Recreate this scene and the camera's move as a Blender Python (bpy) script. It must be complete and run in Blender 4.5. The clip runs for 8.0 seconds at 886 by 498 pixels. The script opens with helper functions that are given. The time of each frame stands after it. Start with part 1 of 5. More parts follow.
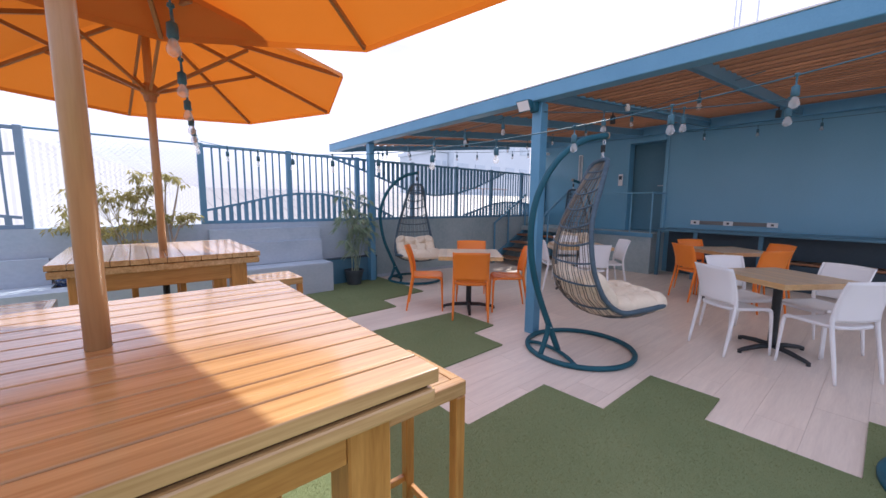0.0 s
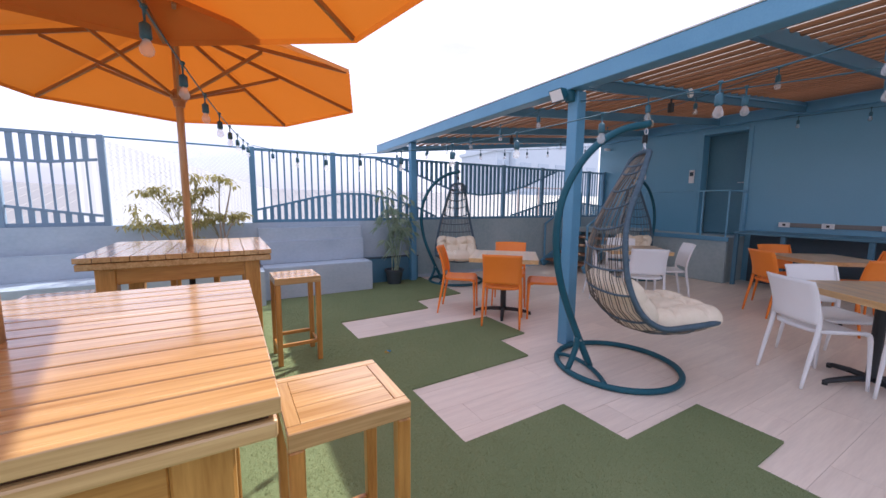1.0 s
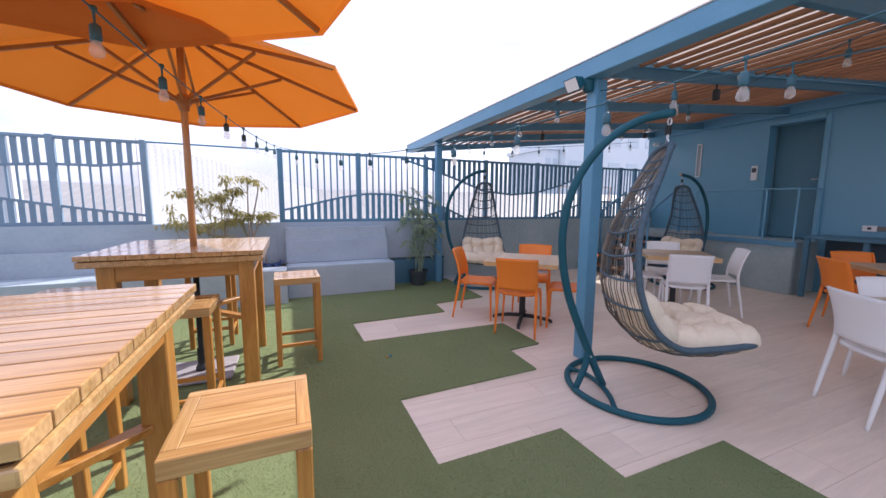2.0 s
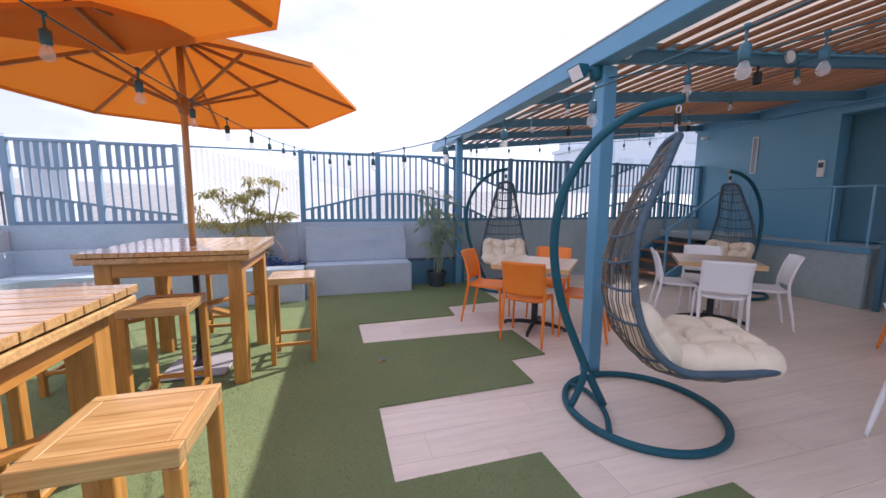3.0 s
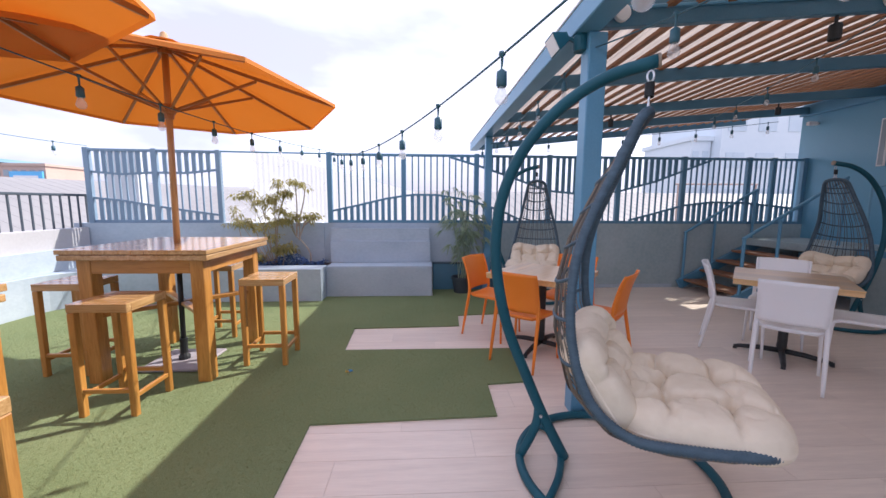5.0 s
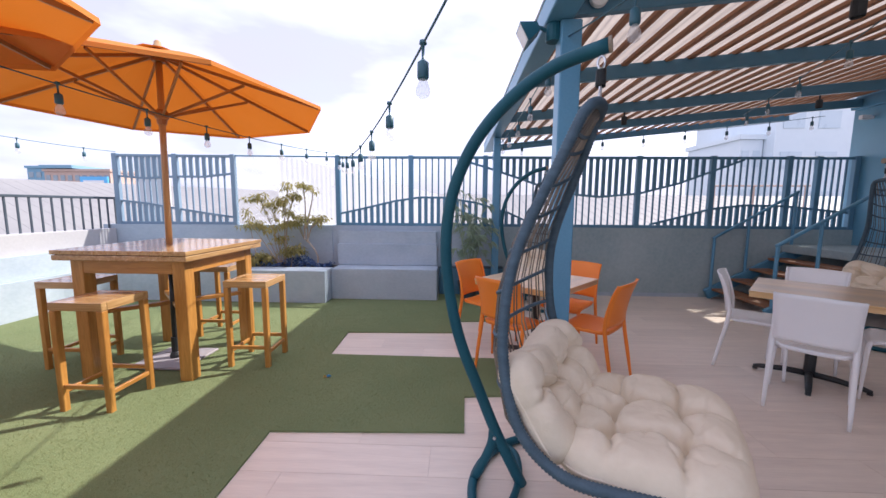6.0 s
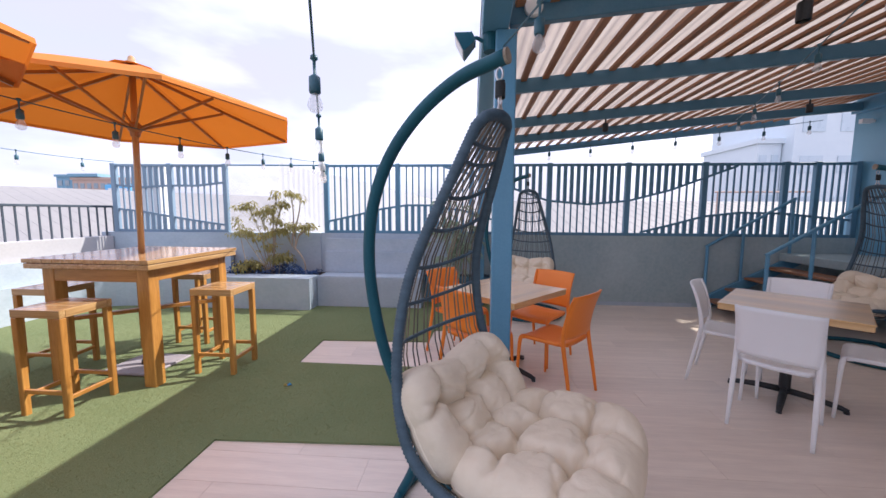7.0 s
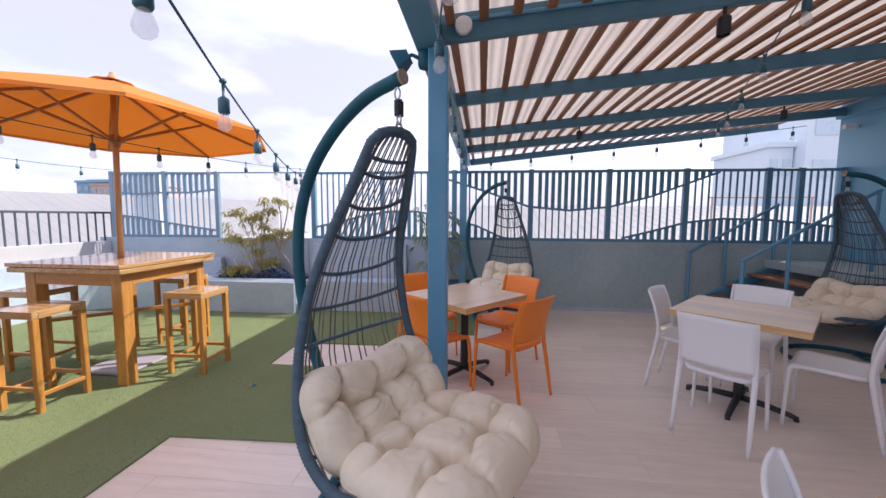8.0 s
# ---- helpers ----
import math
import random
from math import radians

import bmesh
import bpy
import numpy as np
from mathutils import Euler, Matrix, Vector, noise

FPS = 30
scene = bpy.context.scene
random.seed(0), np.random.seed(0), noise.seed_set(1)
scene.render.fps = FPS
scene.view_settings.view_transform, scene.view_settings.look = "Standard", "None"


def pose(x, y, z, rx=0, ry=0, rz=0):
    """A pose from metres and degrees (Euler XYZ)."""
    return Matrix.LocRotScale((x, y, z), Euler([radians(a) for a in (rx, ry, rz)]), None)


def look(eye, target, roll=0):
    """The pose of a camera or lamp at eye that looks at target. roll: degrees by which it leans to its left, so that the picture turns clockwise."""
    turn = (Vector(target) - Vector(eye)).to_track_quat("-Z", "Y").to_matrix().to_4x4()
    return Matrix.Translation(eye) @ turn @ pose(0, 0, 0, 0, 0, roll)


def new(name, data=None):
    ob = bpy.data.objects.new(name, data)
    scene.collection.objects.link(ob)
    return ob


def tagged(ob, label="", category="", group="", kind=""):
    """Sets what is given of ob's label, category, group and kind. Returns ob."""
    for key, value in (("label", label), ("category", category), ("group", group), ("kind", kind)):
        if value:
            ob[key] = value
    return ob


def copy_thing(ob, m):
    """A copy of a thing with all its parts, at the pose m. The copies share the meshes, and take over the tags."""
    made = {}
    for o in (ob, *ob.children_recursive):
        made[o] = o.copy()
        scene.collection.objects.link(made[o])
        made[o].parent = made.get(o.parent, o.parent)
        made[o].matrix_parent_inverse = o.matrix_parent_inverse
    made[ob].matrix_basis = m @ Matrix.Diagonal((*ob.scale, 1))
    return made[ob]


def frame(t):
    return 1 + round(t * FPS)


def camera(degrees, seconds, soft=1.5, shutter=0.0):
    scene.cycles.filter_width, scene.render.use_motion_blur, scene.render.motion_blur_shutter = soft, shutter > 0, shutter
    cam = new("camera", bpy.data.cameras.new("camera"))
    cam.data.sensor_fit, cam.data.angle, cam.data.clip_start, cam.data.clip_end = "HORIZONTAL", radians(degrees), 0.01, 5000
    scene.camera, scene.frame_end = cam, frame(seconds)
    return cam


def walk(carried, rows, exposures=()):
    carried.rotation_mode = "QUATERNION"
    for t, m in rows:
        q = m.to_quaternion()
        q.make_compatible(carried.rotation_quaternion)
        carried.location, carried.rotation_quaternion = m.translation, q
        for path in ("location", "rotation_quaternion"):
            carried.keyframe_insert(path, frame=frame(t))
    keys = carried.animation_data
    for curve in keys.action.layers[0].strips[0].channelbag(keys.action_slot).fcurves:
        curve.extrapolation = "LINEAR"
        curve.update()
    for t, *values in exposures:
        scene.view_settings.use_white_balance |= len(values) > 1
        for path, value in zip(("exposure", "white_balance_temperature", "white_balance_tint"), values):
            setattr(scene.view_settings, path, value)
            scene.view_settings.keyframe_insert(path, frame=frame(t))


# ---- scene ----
cam = camera(100.1, 8.0)
PATH = [
    (0, (2.746, 0.45, 1.394), (4.016, 1.976, 1.15), 0.5),
    (0.5, (2.948, 0.399, 1.387), (4.08, 2.029, 1.145), 0.4),
    (1, (3.158, 0.363, 1.383), (4.151, 2.082, 1.139), 0.4),
    (1.5, (3.372, 0.343, 1.389), (4.244, 2.127, 1.144), 0.4),
    (3, (4.044, 0.335, 1.395), (4.576, 2.246, 1.146), 0.3),
    (3.5, (4.271, 0.368, 1.379), (4.68, 2.31, 1.136), 0.3),
    (4, (4.507, 0.41, 1.383), (4.806, 2.372, 1.141), 0.3),
    (4.5, (4.751, 0.454, 1.393), (4.956, 2.428, 1.147), 0.3),
    (6, (5.412, 0.631, 1.398), (5.333, 2.616, 1.168), 0.4),
    (6.5, (5.625, 0.662, 1.419), (5.495, 2.646, 1.201), 0.4),
    (7, (5.846, 0.671, 1.426), (5.691, 2.655, 1.228), 0.3),
    (7.5, (6.072, 0.651, 1.436), (5.895, 2.635, 1.261), 0.3),
    (8, (6.283, 0.622, 1.451), (6.072, 2.603, 1.277), 0.3),
]
walk(cam, [(t, look(eye, target, roll)) for t, eye, target, roll in PATH], exposures=[(0.0, 1.66, 5860.0, 13.0), (4.0, 1.68, 5950.0, 13.0), (8.0, 1.68, 6020.0, 13.0)])

# ---- world and sun ----
SUN_DIR = Vector((0.905, 0.505, 1.0)).normalized()      # towards the sun
sun_el = math.asin(SUN_DIR.z)
sun_az = math.atan2(SUN_DIR.x, SUN_DIR.y)
world = bpy.data.worlds.new("sky")
scene.world = world
world.use_nodes = True
wn = world.node_tree
wn.nodes.clear()
sky = wn.nodes.new("ShaderNodeTexSky")
sky.sky_type = 'NISHITA'
sky.sun_disc = False
sky.sun_elevation = sun_el
sky.sun_rotation = sun_az
sky.altitude = 100
sky.air_density = 0.8
sky.dust_density = 4.0
sky.ozone_density = 0.6
# thin bright haze with faint clouds over the clear sky
wtc = wn.nodes.new("ShaderNodeTexCoord")
wmap = wn.nodes.new("ShaderNodeMapping")
wmap.inputs["Scale"].default_value = (1.6, 1.6, 4.5)
wnoise = wn.nodes.new("ShaderNodeTexNoise")
wnoise.inputs["Scale"].default_value = 1.7
wnoise.inputs["Detail"].default_value = 6
wrange = wn.nodes.new("ShaderNodeMapRange")
wrange.inputs[1].default_value, wrange.inputs[2].default_value = 0.35, 0.75
wrange.inputs[3].default_value, wrange.inputs[4].default_value = 0.80, 0.97
wmix = wn.nodes.new("ShaderNodeMix")
wmix.data_type = 'RGBA'
# thinner places in the haze
wgap = wn.nodes.new("ShaderNodeTexNoise")
wgap.inputs["Scale"].default_value = 1.3
wgap.inputs["Detail"].default_value = 5
wgr = wn.nodes.new("ShaderNodeMapRange")
wgr.inputs[1].default_value, wgr.inputs[2].default_value = 0.43, 0.66
whaze = wn.nodes.new("ShaderNodeMix")
whaze.data_type = 'RGBA'
whaze.inputs[6].default_value = (1.85, 1.76, 2.03, 1)
whaze.inputs[7].default_value = (3.3, 3.22, 3.65, 1)
wn.links.new(wmap.outputs[0], wgap.inputs["Vector"])
wn.links.new(wgap.outputs["Fac"], wgr.inputs[0])
wn.links.new(wgr.outputs[0], whaze.inputs[0])
wn.links.new(whaze.outputs[2], wmix.inputs[7])
wbg = wn.nodes.new("ShaderNodeBackground")
wbg.inputs["Strength"].default_value = 0.15
wout = wn.nodes.new("ShaderNodeOutputWorld")
wn.links.new(wtc.outputs["Generated"], wmap.inputs[0])
wn.links.new(wmap.outputs[0], wnoise.inputs["Vector"])
wn.links.new(wnoise.outputs["Fac"], wrange.inputs[0])
wn.links.new(wrange.outputs[0], wmix.inputs[0])
wn.links.new(sky.outputs[0], wmix.inputs[6])
wn.links.new(wmix.outputs[2], wbg.inputs[0])
wn.links.new(wbg.outputs[0], wout.inputs[0])

sun_data = bpy.data.lights.new("sun", 'SUN')
sun_data.energy = 1.95
sun_data.angle = radians(0.6)
sun_data.color = (1.0, 0.90, 0.75)
sun = new("sun", sun_data)
sun.matrix_world = look(SUN_DIR * 40, (0, 0, 0))


# ---- materials ----
def material(name, c1, c2, scale=4.0, rough=0.5, bump=0.1, metal=0.0, stretch=(1, 1, 1), coat=0.0,
             fine=12.0, random_amount=0.0, spec=0.5, rough_var=0.1, translucent=0.0, detail_mix=0.35, bump_dist=0.004):
    m = bpy.data.materials.new(name)
    m.use_nodes = True
    nt = m.node_tree
    nt.nodes.clear()
    N, Lk = nt.nodes.new, nt.links.new
    tc = N("ShaderNodeTexCoord")
    info = N("ShaderNodeObjectInfo")
    off = N("ShaderNodeVectorMath"); off.operation = 'MULTIPLY_ADD'
    off.inputs[1].default_value = (1, 1, 1)
    comb = N("ShaderNodeCombineXYZ")
    mul = N("ShaderNodeMath"); mul.operation = 'MULTIPLY'; mul.inputs[1].default_value = 37.0
    Lk(info.outputs["Random"], mul.inputs[0])
    for k in range(3):
        Lk(mul.outputs[0], comb.inputs[k])
    Lk(tc.outputs["Object"], off.inputs[0])
    Lk(comb.outputs[0], off.inputs[2])
    mp = N("ShaderNodeMapping")
    mp.inputs["Scale"].default_value = stretch
    Lk(off.outputs[0], mp.inputs[0])
    n1 = N("ShaderNodeTexNoise"); n1.inputs["Scale"].default_value = scale; n1.inputs["Detail"].default_value = 4
    n2 = N("ShaderNodeTexNoise"); n2.inputs["Scale"].default_value = scale * fine; n2.inputs["Detail"].default_value = 3
    Lk(mp.outputs[0], n1.inputs["Vector"]); Lk(mp.outputs[0], n2.inputs["Vector"])
    mixf = N("ShaderNodeMix"); mixf.data_type = 'FLOAT'; mixf.inputs[0].default_value = detail_mix
    Lk(n1.outputs["Fac"], mixf.inputs[2]); Lk(n2.outputs["Fac"], mixf.inputs[3])
    ramp = N("ShaderNodeMapRange")
    ramp.inputs[1].default_value, ramp.inputs[2].default_value = 0.3, 0.7
    Lk(mixf.outputs[0], ramp.inputs[0])
    mixc = N("ShaderNodeMix"); mixc.data_type = 'RGBA'
    mixc.inputs[6].default_value = (*c1, 1); mixc.inputs[7].default_value = (*c2, 1)
    Lk(ramp.outputs[0], mixc.inputs[0])
    colour = mixc.outputs[2]
    if random_amount:
        hsv = N("ShaderNodeHueSaturation")
        mr = N("ShaderNodeMapRange")
        mr.inputs[3].default_value, mr.inputs[4].default_value = 1 - random_amount, 1 + random_amount
        Lk(info.outputs["Random"], mr.inputs[0]); Lk(mr.outputs[0], hsv.inputs["Value"])
        Lk(colour, hsv.inputs["Color"]); colour = hsv.outputs[0]
    p = N("ShaderNodeBsdfPrincipled")
    Lk(colour, p.inputs["Base Color"])
    rr = N("ShaderNodeMapRange")
    rr.inputs[3].default_value, rr.inputs[4].default_value = max(0.02, rough - rough_var), min(1, rough + rough_var)
    Lk(n1.outputs["Fac"], rr.inputs[0]); Lk(rr.outputs[0], p.inputs["Roughness"])
    p.inputs["Metallic"].default_value = metal
    p.inputs["Specular IOR Level"].default_value = spec
    p.inputs["Coat Weight"].default_value = coat
    p.inputs["Coat Roughness"].default_value = 0.12
    if bump:
        b = N("ShaderNodeBump"); b.inputs["Strength"].default_value = bump; b.inputs["Distance"].default_value = bump_dist
        Lk(n2.outputs["Fac"], b.inputs["Height"]); Lk(b.outputs[0], p.inputs["Normal"])
    out = N("ShaderNodeOutputMaterial")
    surf = p.outputs[0]
    if translucent:
        tr = N("ShaderNodeBsdfTranslucent")
        Lk(colour, tr.inputs[0])
        ms = N("ShaderNodeMixShader"); ms.inputs[0].default_value = translucent
        Lk(surf, ms.inputs[1]); Lk(tr.outputs[0], ms.inputs[2]); surf = ms.outputs[0]
    Lk(surf, out.inputs[0])
    return m


M_PAINT = material("blue_paint", (0.09, 0.262, 0.42), (0.128, 0.322, 0.49), 3, 0.42, 0.05, fine=30, coat=0.15)
M_FENCE = material("fence_paint", (0.088, 0.215, 0.335), (0.122, 0.27, 0.40), 3, 0.45, 0.05, fine=30, random_amount=0.06)
# paler fence paint: the bright haze over these panels is mixed into its colour
M_FENCEPALE = material("hazed_fence_paint", (0.17, 0.255, 0.35), (0.22, 0.315, 0.42), 3, 0.5, 0.05, fine=30, random_amount=0.06)
# purlins' backlit darkness is put into this colour; plinth and counter share it
M_PURLIN = material("dark_blue_paint_and_shade", (0.055, 0.16, 0.245), (0.085, 0.205, 0.30), 3, 0.45, 0.05, fine=30)
M_WALLBLUE = material("slate_blue_wall", (0.125, 0.345, 0.51), (0.158, 0.39, 0.57), 0.9, 0.36, 0.08, fine=60, spec=0.9)
M_CONCRETE = material("blue_grey_render", (0.345, 0.425, 0.51), (0.485, 0.56, 0.635), 1.6, 0.75, 0.25, fine=14, stretch=(1, 1, 1.6), bump_dist=0.006)
M_CEMENT = material("bare_cement", (0.275, 0.37, 0.405), (0.425, 0.51, 0.535), 1.4, 0.8, 0.25, fine=16, bump_dist=0.005)
M_WHITEWALL = material("white_render", (0.42, 0.42, 0.45), (0.51, 0.51, 0.535), 1.2, 0.8, 0.2, fine=25)
# boards seen from above: the sky's pale sheen is put into this teak's colour
M_TEAK_X = material("sky_sheen_teak_grain_x", (0.335, 0.178, 0.064), (0.635, 0.415, 0.19), 3.2, 0.24, 0.15, stretch=(0.45, 9, 9), fine=3.5, coat=0.7, random_amount=0.09, detail_mix=0.5, bump_dist=0.002)
M_TEAK_Y = material("sky_sheen_teak_grain_y", (0.335, 0.178, 0.064), (0.635, 0.415, 0.19), 3.2, 0.24, 0.15, stretch=(9, 0.45, 9), fine=3.5, coat=0.7, random_amount=0.09, detail_mix=0.5, bump_dist=0.002)
# legs and frames: darker, redder teak with the shade below the tops put in
M_TEAK_Z = material("shaded_teak_grain_z", (0.32, 0.13, 0.022), (0.59, 0.30, 0.076), 4.5, 0.38, 0.12, stretch=(7, 7, 0.6), fine=5, coat=0.2, random_amount=0.10, bump_dist=0.002)
M_FRAME_X = material("shaded_teak_frame_x", (0.33, 0.128, 0.021), (0.58, 0.29, 0.072), 4.5, 0.38, 0.12, stretch=(0.6, 7, 7), fine=5, coat=0.2, random_amount=0.10, bump_dist=0.002)
M_FRAME_Y = material("shaded_teak_frame_y", (0.33, 0.128, 0.021), (0.58, 0.29, 0.072), 4.5, 0.38, 0.12, stretch=(7, 0.6, 7), fine=5, coat=0.2, random_amount=0.10, bump_dist=0.002)
M_GAP_SHADE = material("board_gap_shade", (0.05, 0.022, 0.009), (0.09, 0.042, 0.018), 8, 0.85, 0.1, spec=0.2)
M_POLE = material("varnished_pole", (0.42, 0.24, 0.11), (0.56, 0.35, 0.17), 5, 0.35, 0.06, stretch=(6, 6, 0.4), fine=5, coat=0.3)
M_RIB = material("umbrella_rib_wood", (0.30, 0.13, 0.045), (0.42, 0.2, 0.07), 6, 0.45, 0.05, fine=5, random_amount=0.1)
M_FABRIC = material("orange_fabric", (0.60, 0.215, 0.045), (0.67, 0.25, 0.06), 2.5, 0.85, 0.15, fine=120, translucent=0.22, spec=0.2)
_n = M_FABRIC.node_tree
next(q for q in _n.nodes if q.type == 'BSDF_TRANSLUCENT').inputs[0].default_value = (0.73, 0.19, 0.012, 1)
for _l in list(next(q for q in _n.nodes if q.type == 'BSDF_TRANSLUCENT').inputs[0].links):
    _n.links.remove(_l)
M_TILE = material("wood_look_tile", (0.68, 0.585, 0.51), (0.835, 0.73, 0.635), 2.2, 0.33, 0.08, stretch=(0.8, 9, 1), fine=5, random_amount=0.05, bump_dist=0.001)
M_GROUT = material("tile_joint", (0.58, 0.51, 0.46), (0.68, 0.60, 0.54), 6, 0.9, 0.1)
M_TURF = material("artificial_turf", (0.153, 0.205, 0.099), (0.232, 0.272, 0.143), 1.6, 0.95, 0.35, fine=180, detail_mix=0.55, spec=0.1, bump_dist=0.02)
M_BLADE = material("turf_blade", (0.186, 0.232, 0.11), (0.294, 0.33, 0.171), 3, 0.8, 0.0, fine=60, spec=0.15, detail_mix=0.5, translucent=0.4)
M_SLAT = material("stained_slat", (0.25, 0.112, 0.056), (0.40, 0.195, 0.10), 4, 0.6, 0.2, stretch=(6, 0.5, 6), fine=6, random_amount=0.2)
M_SHEET = material("translucent_roof_sheet", (0.41, 0.36, 0.335), (0.57, 0.51, 0.47), 0.9, 0.6, 0.0, fine=9, stretch=(7, 0.8, 1), translucent=0.47, spec=0.2)
M_ORANGE = material("orange_plastic", (0.86, 0.228, 0.02), (0.92, 0.262, 0.03), 3, 0.42, 0.05, fine=90, random_amount=0.05)
M_WHITE = material("white_plastic", (0.85, 0.86, 0.89), (0.90, 0.905, 0.925), 3, 0.38, 0.04, fine=90)
M_STEEL = material("dark_teal_steel", (0.009, 0.078, 0.115), (0.018, 0.108, 0.15), 5, 0.48, 0.04, fine=20, spec=0.3)
M_BLACK = material("black_steel", (0.014, 0.018, 0.022), (0.026, 0.03, 0.035), 6, 0.42, 0.1, fine=15)
M_RATTAN = material("grey_rattan", (0.043, 0.08, 0.115), (0.086, 0.14, 0.19), 14, 0.55, 0.5, fine=9, stretch=(1, 1, 3), bump_dist=0.003)
M_STRAND = material("rattan_strand", (0.03, 0.04, 0.05), (0.26, 0.205, 0.15), 4, 0.55, 0.2, fine=6, random_amount=0.5)
M_CUSHION = material("cream_cotton", (0.74, 0.635, 0.495), (0.83, 0.73, 0.59), 3, 0.92, 0.3, fine=9, spec=0.15, bump_dist=0.014)
M_TOP_LIGHT = material("laminated_tabletop", (0.57, 0.33, 0.125), (0.78, 0.52, 0.235), 4, 0.32, 0.05, stretch=(0.5, 9, 9), fine=4, coat=1.0, random_amount=0.16, spec=0.8)
next(q for q in M_TOP_LIGHT.node_tree.nodes if q.type == 'BSDF_PRINCIPLED').inputs["Coat Roughness"].default_value = 0.3     # satin varnish
M_SOCKET = material("lamp_socket", (0.026, 0.095, 0.135), (0.045, 0.14, 0.19), 8, 0.45, 0.05)
M_CHROME = material("galvanised_metal", (0.55, 0.56, 0.58), (0.68, 0.68, 0.7), 8, 0.3, 0.05, metal=1.0)
M_BULB = material("bulb_glass", (0.86, 0.85, 0.86), (0.92, 0.91, 0.92), 6, 0.06, 0.0, translucent=0.5, spec=0.8, rough_var=0.02)
_n = M_BULB.node_tree
_clear, _mix = _n.nodes.new("ShaderNodeBsdfTransparent"), _n.nodes.new("ShaderNodeMixShader")
_mix.inputs[0].default_value = 0.7
_end = next(q for q in _n.nodes if q.type == 'OUTPUT_MATERIAL')
_n.links.new(_end.inputs[0].links[0].from_socket, _mix.inputs[1])
_n.links.new(_clear.outputs[0], _mix.inputs[2])
_n.links.new(_mix.outputs[0], _end.inputs[0])
M_FROST = material("frosted_plastic", (0.78, 0.78, 0.80), (0.84, 0.84, 0.85), 6, 0.4, 0.0)
M_LEAF = material("leaf_green", (0.27, 0.26, 0.08), (0.61, 0.53, 0.215), 5, 0.5, 0.1, fine=6, random_amount=0.2, translucent=0.5)
M_BAMBOO = material("palm_leaf", (0.24, 0.34, 0.24), (0.50, 0.58, 0.43), 5, 0.5, 0.1, fine=6, translucent=0.4)
M_TWIG = material("twig_bark", (0.26, 0.21, 0.165), (0.44, 0.37, 0.30), 12, 0.85, 0.5)
M_FLOWER = material("blue_violet_foliage", (0.027, 0.062, 0.15), (0.095, 0.18, 0.41), 20, 0.7, 0.2, fine=6)
M_SOIL = material("dark_soil", (0.035, 0.028, 0.022), (0.07, 0.055, 0.04), 20, 0.95, 0.8)
M_POT = material("dark_plant_pot", (0.03, 0.045, 0.06), (0.055, 0.07, 0.085), 6, 0.5, 0.1)
M_SHELFWOOD = material("shelf_wood", (0.25, 0.12, 0.06), (0.36, 0.19, 0.1), 4, 0.5, 0.1, stretch=(6, 0.6, 6))
M_TREAD = material("stair_tread_wood", (0.22, 0.10, 0.05), (0.34, 0.17, 0.09), 4, 0.5, 0.15, stretch=(6, 0.6, 6), random_amount=0.15)
M_RAIL = material("dark_railing_paint", (0.05, 0.07, 0.095), (0.075, 0.095, 0.12), 5, 0.5, 0.05)
M_DOOR = material("dark_door", (0.095, 0.24, 0.34), (0.12, 0.28, 0.385), 2, 0.5, 0.05)
M_NAVY = material("navy_counter", (0.03, 0.06, 0.085), (0.045, 0.08, 0.11), 2, 0.45, 0.05)
M_ROOF = material("white_metal_roof", (0.24, 0.235, 0.24), (0.32, 0.31, 0.31), 0.25, 0.5, 0.05, fine=18, stretch=(1, 0.15, 1))
M_FARWALL = material("far_wall", (0.62, 0.63, 0.66), (0.70, 0.71, 0.73), 0.3, 0.8, 0.05)
# distance haze is put into the tower's paleness and its low window contrast
M_TOWER = material("hazed_pale_tower", (0.69, 0.77, 0.83), (0.75, 0.82, 0.87), 0.2, 0.7, 0.0)
M_FARBLUE = material("far_blue_facade", (0.17, 0.33, 0.46), (0.22, 0.39, 0.52), 0.3, 0.7, 0.0)
M_FARRED = material("far_orange_facade", (0.50, 0.36, 0.31), (0.58, 0.43, 0.37), 0.3, 0.8, 0.0)
M_FARGLASS = material("far_window", (0.26, 0.32, 0.38), (0.34, 0.4, 0.45), 1, 0.2, 0.0)
# windows kept close to the wall colour, washed out by the same haze
M_TOWERGLASS = material("hazed_tower_window", (0.56, 0.66, 0.74), (0.62, 0.71, 0.78), 1, 0.3, 0.0)
M_SIGN = material("blue_sign", (0.12, 0.45, 0.80), (0.15, 0.50, 0.85), 1, 0.5, 0.0)
M_WRAPPER = material("yellow_wrapper", (0.62, 0.48, 0.12), (0.75, 0.60, 0.2), 30, 0.4, 0.1)
M_CITY = material("city_ground", (0.22, 0.22, 0.22), (0.34, 0.33, 0.32), 0.05, 0.9, 0.0)
M_GRANITE = material("pale_base_plate", (0.29, 0.27, 0.30), (0.37, 0.34, 0.37), 9, 0.6, 0.1)
M_STRIP = material("brown_grey_strip", (0.17, 0.17, 0.17), (0.24, 0.22, 0.21), 4, 0.5, 0.1, stretch=(6, 0.6, 6))


# ---- mesh helpers ----
def finish(bm, name, mat, smooth=False):
    bmesh.ops.recalc_face_normals(bm, faces=bm.faces)
    me = bpy.data.meshes.new(name)
    bm.to_mesh(me)
    bm.free()
    me.materials.append(mat)
    if smooth:
        me.polygons.foreach_set("use_smooth", [True] * len(me.polygons))
    return me


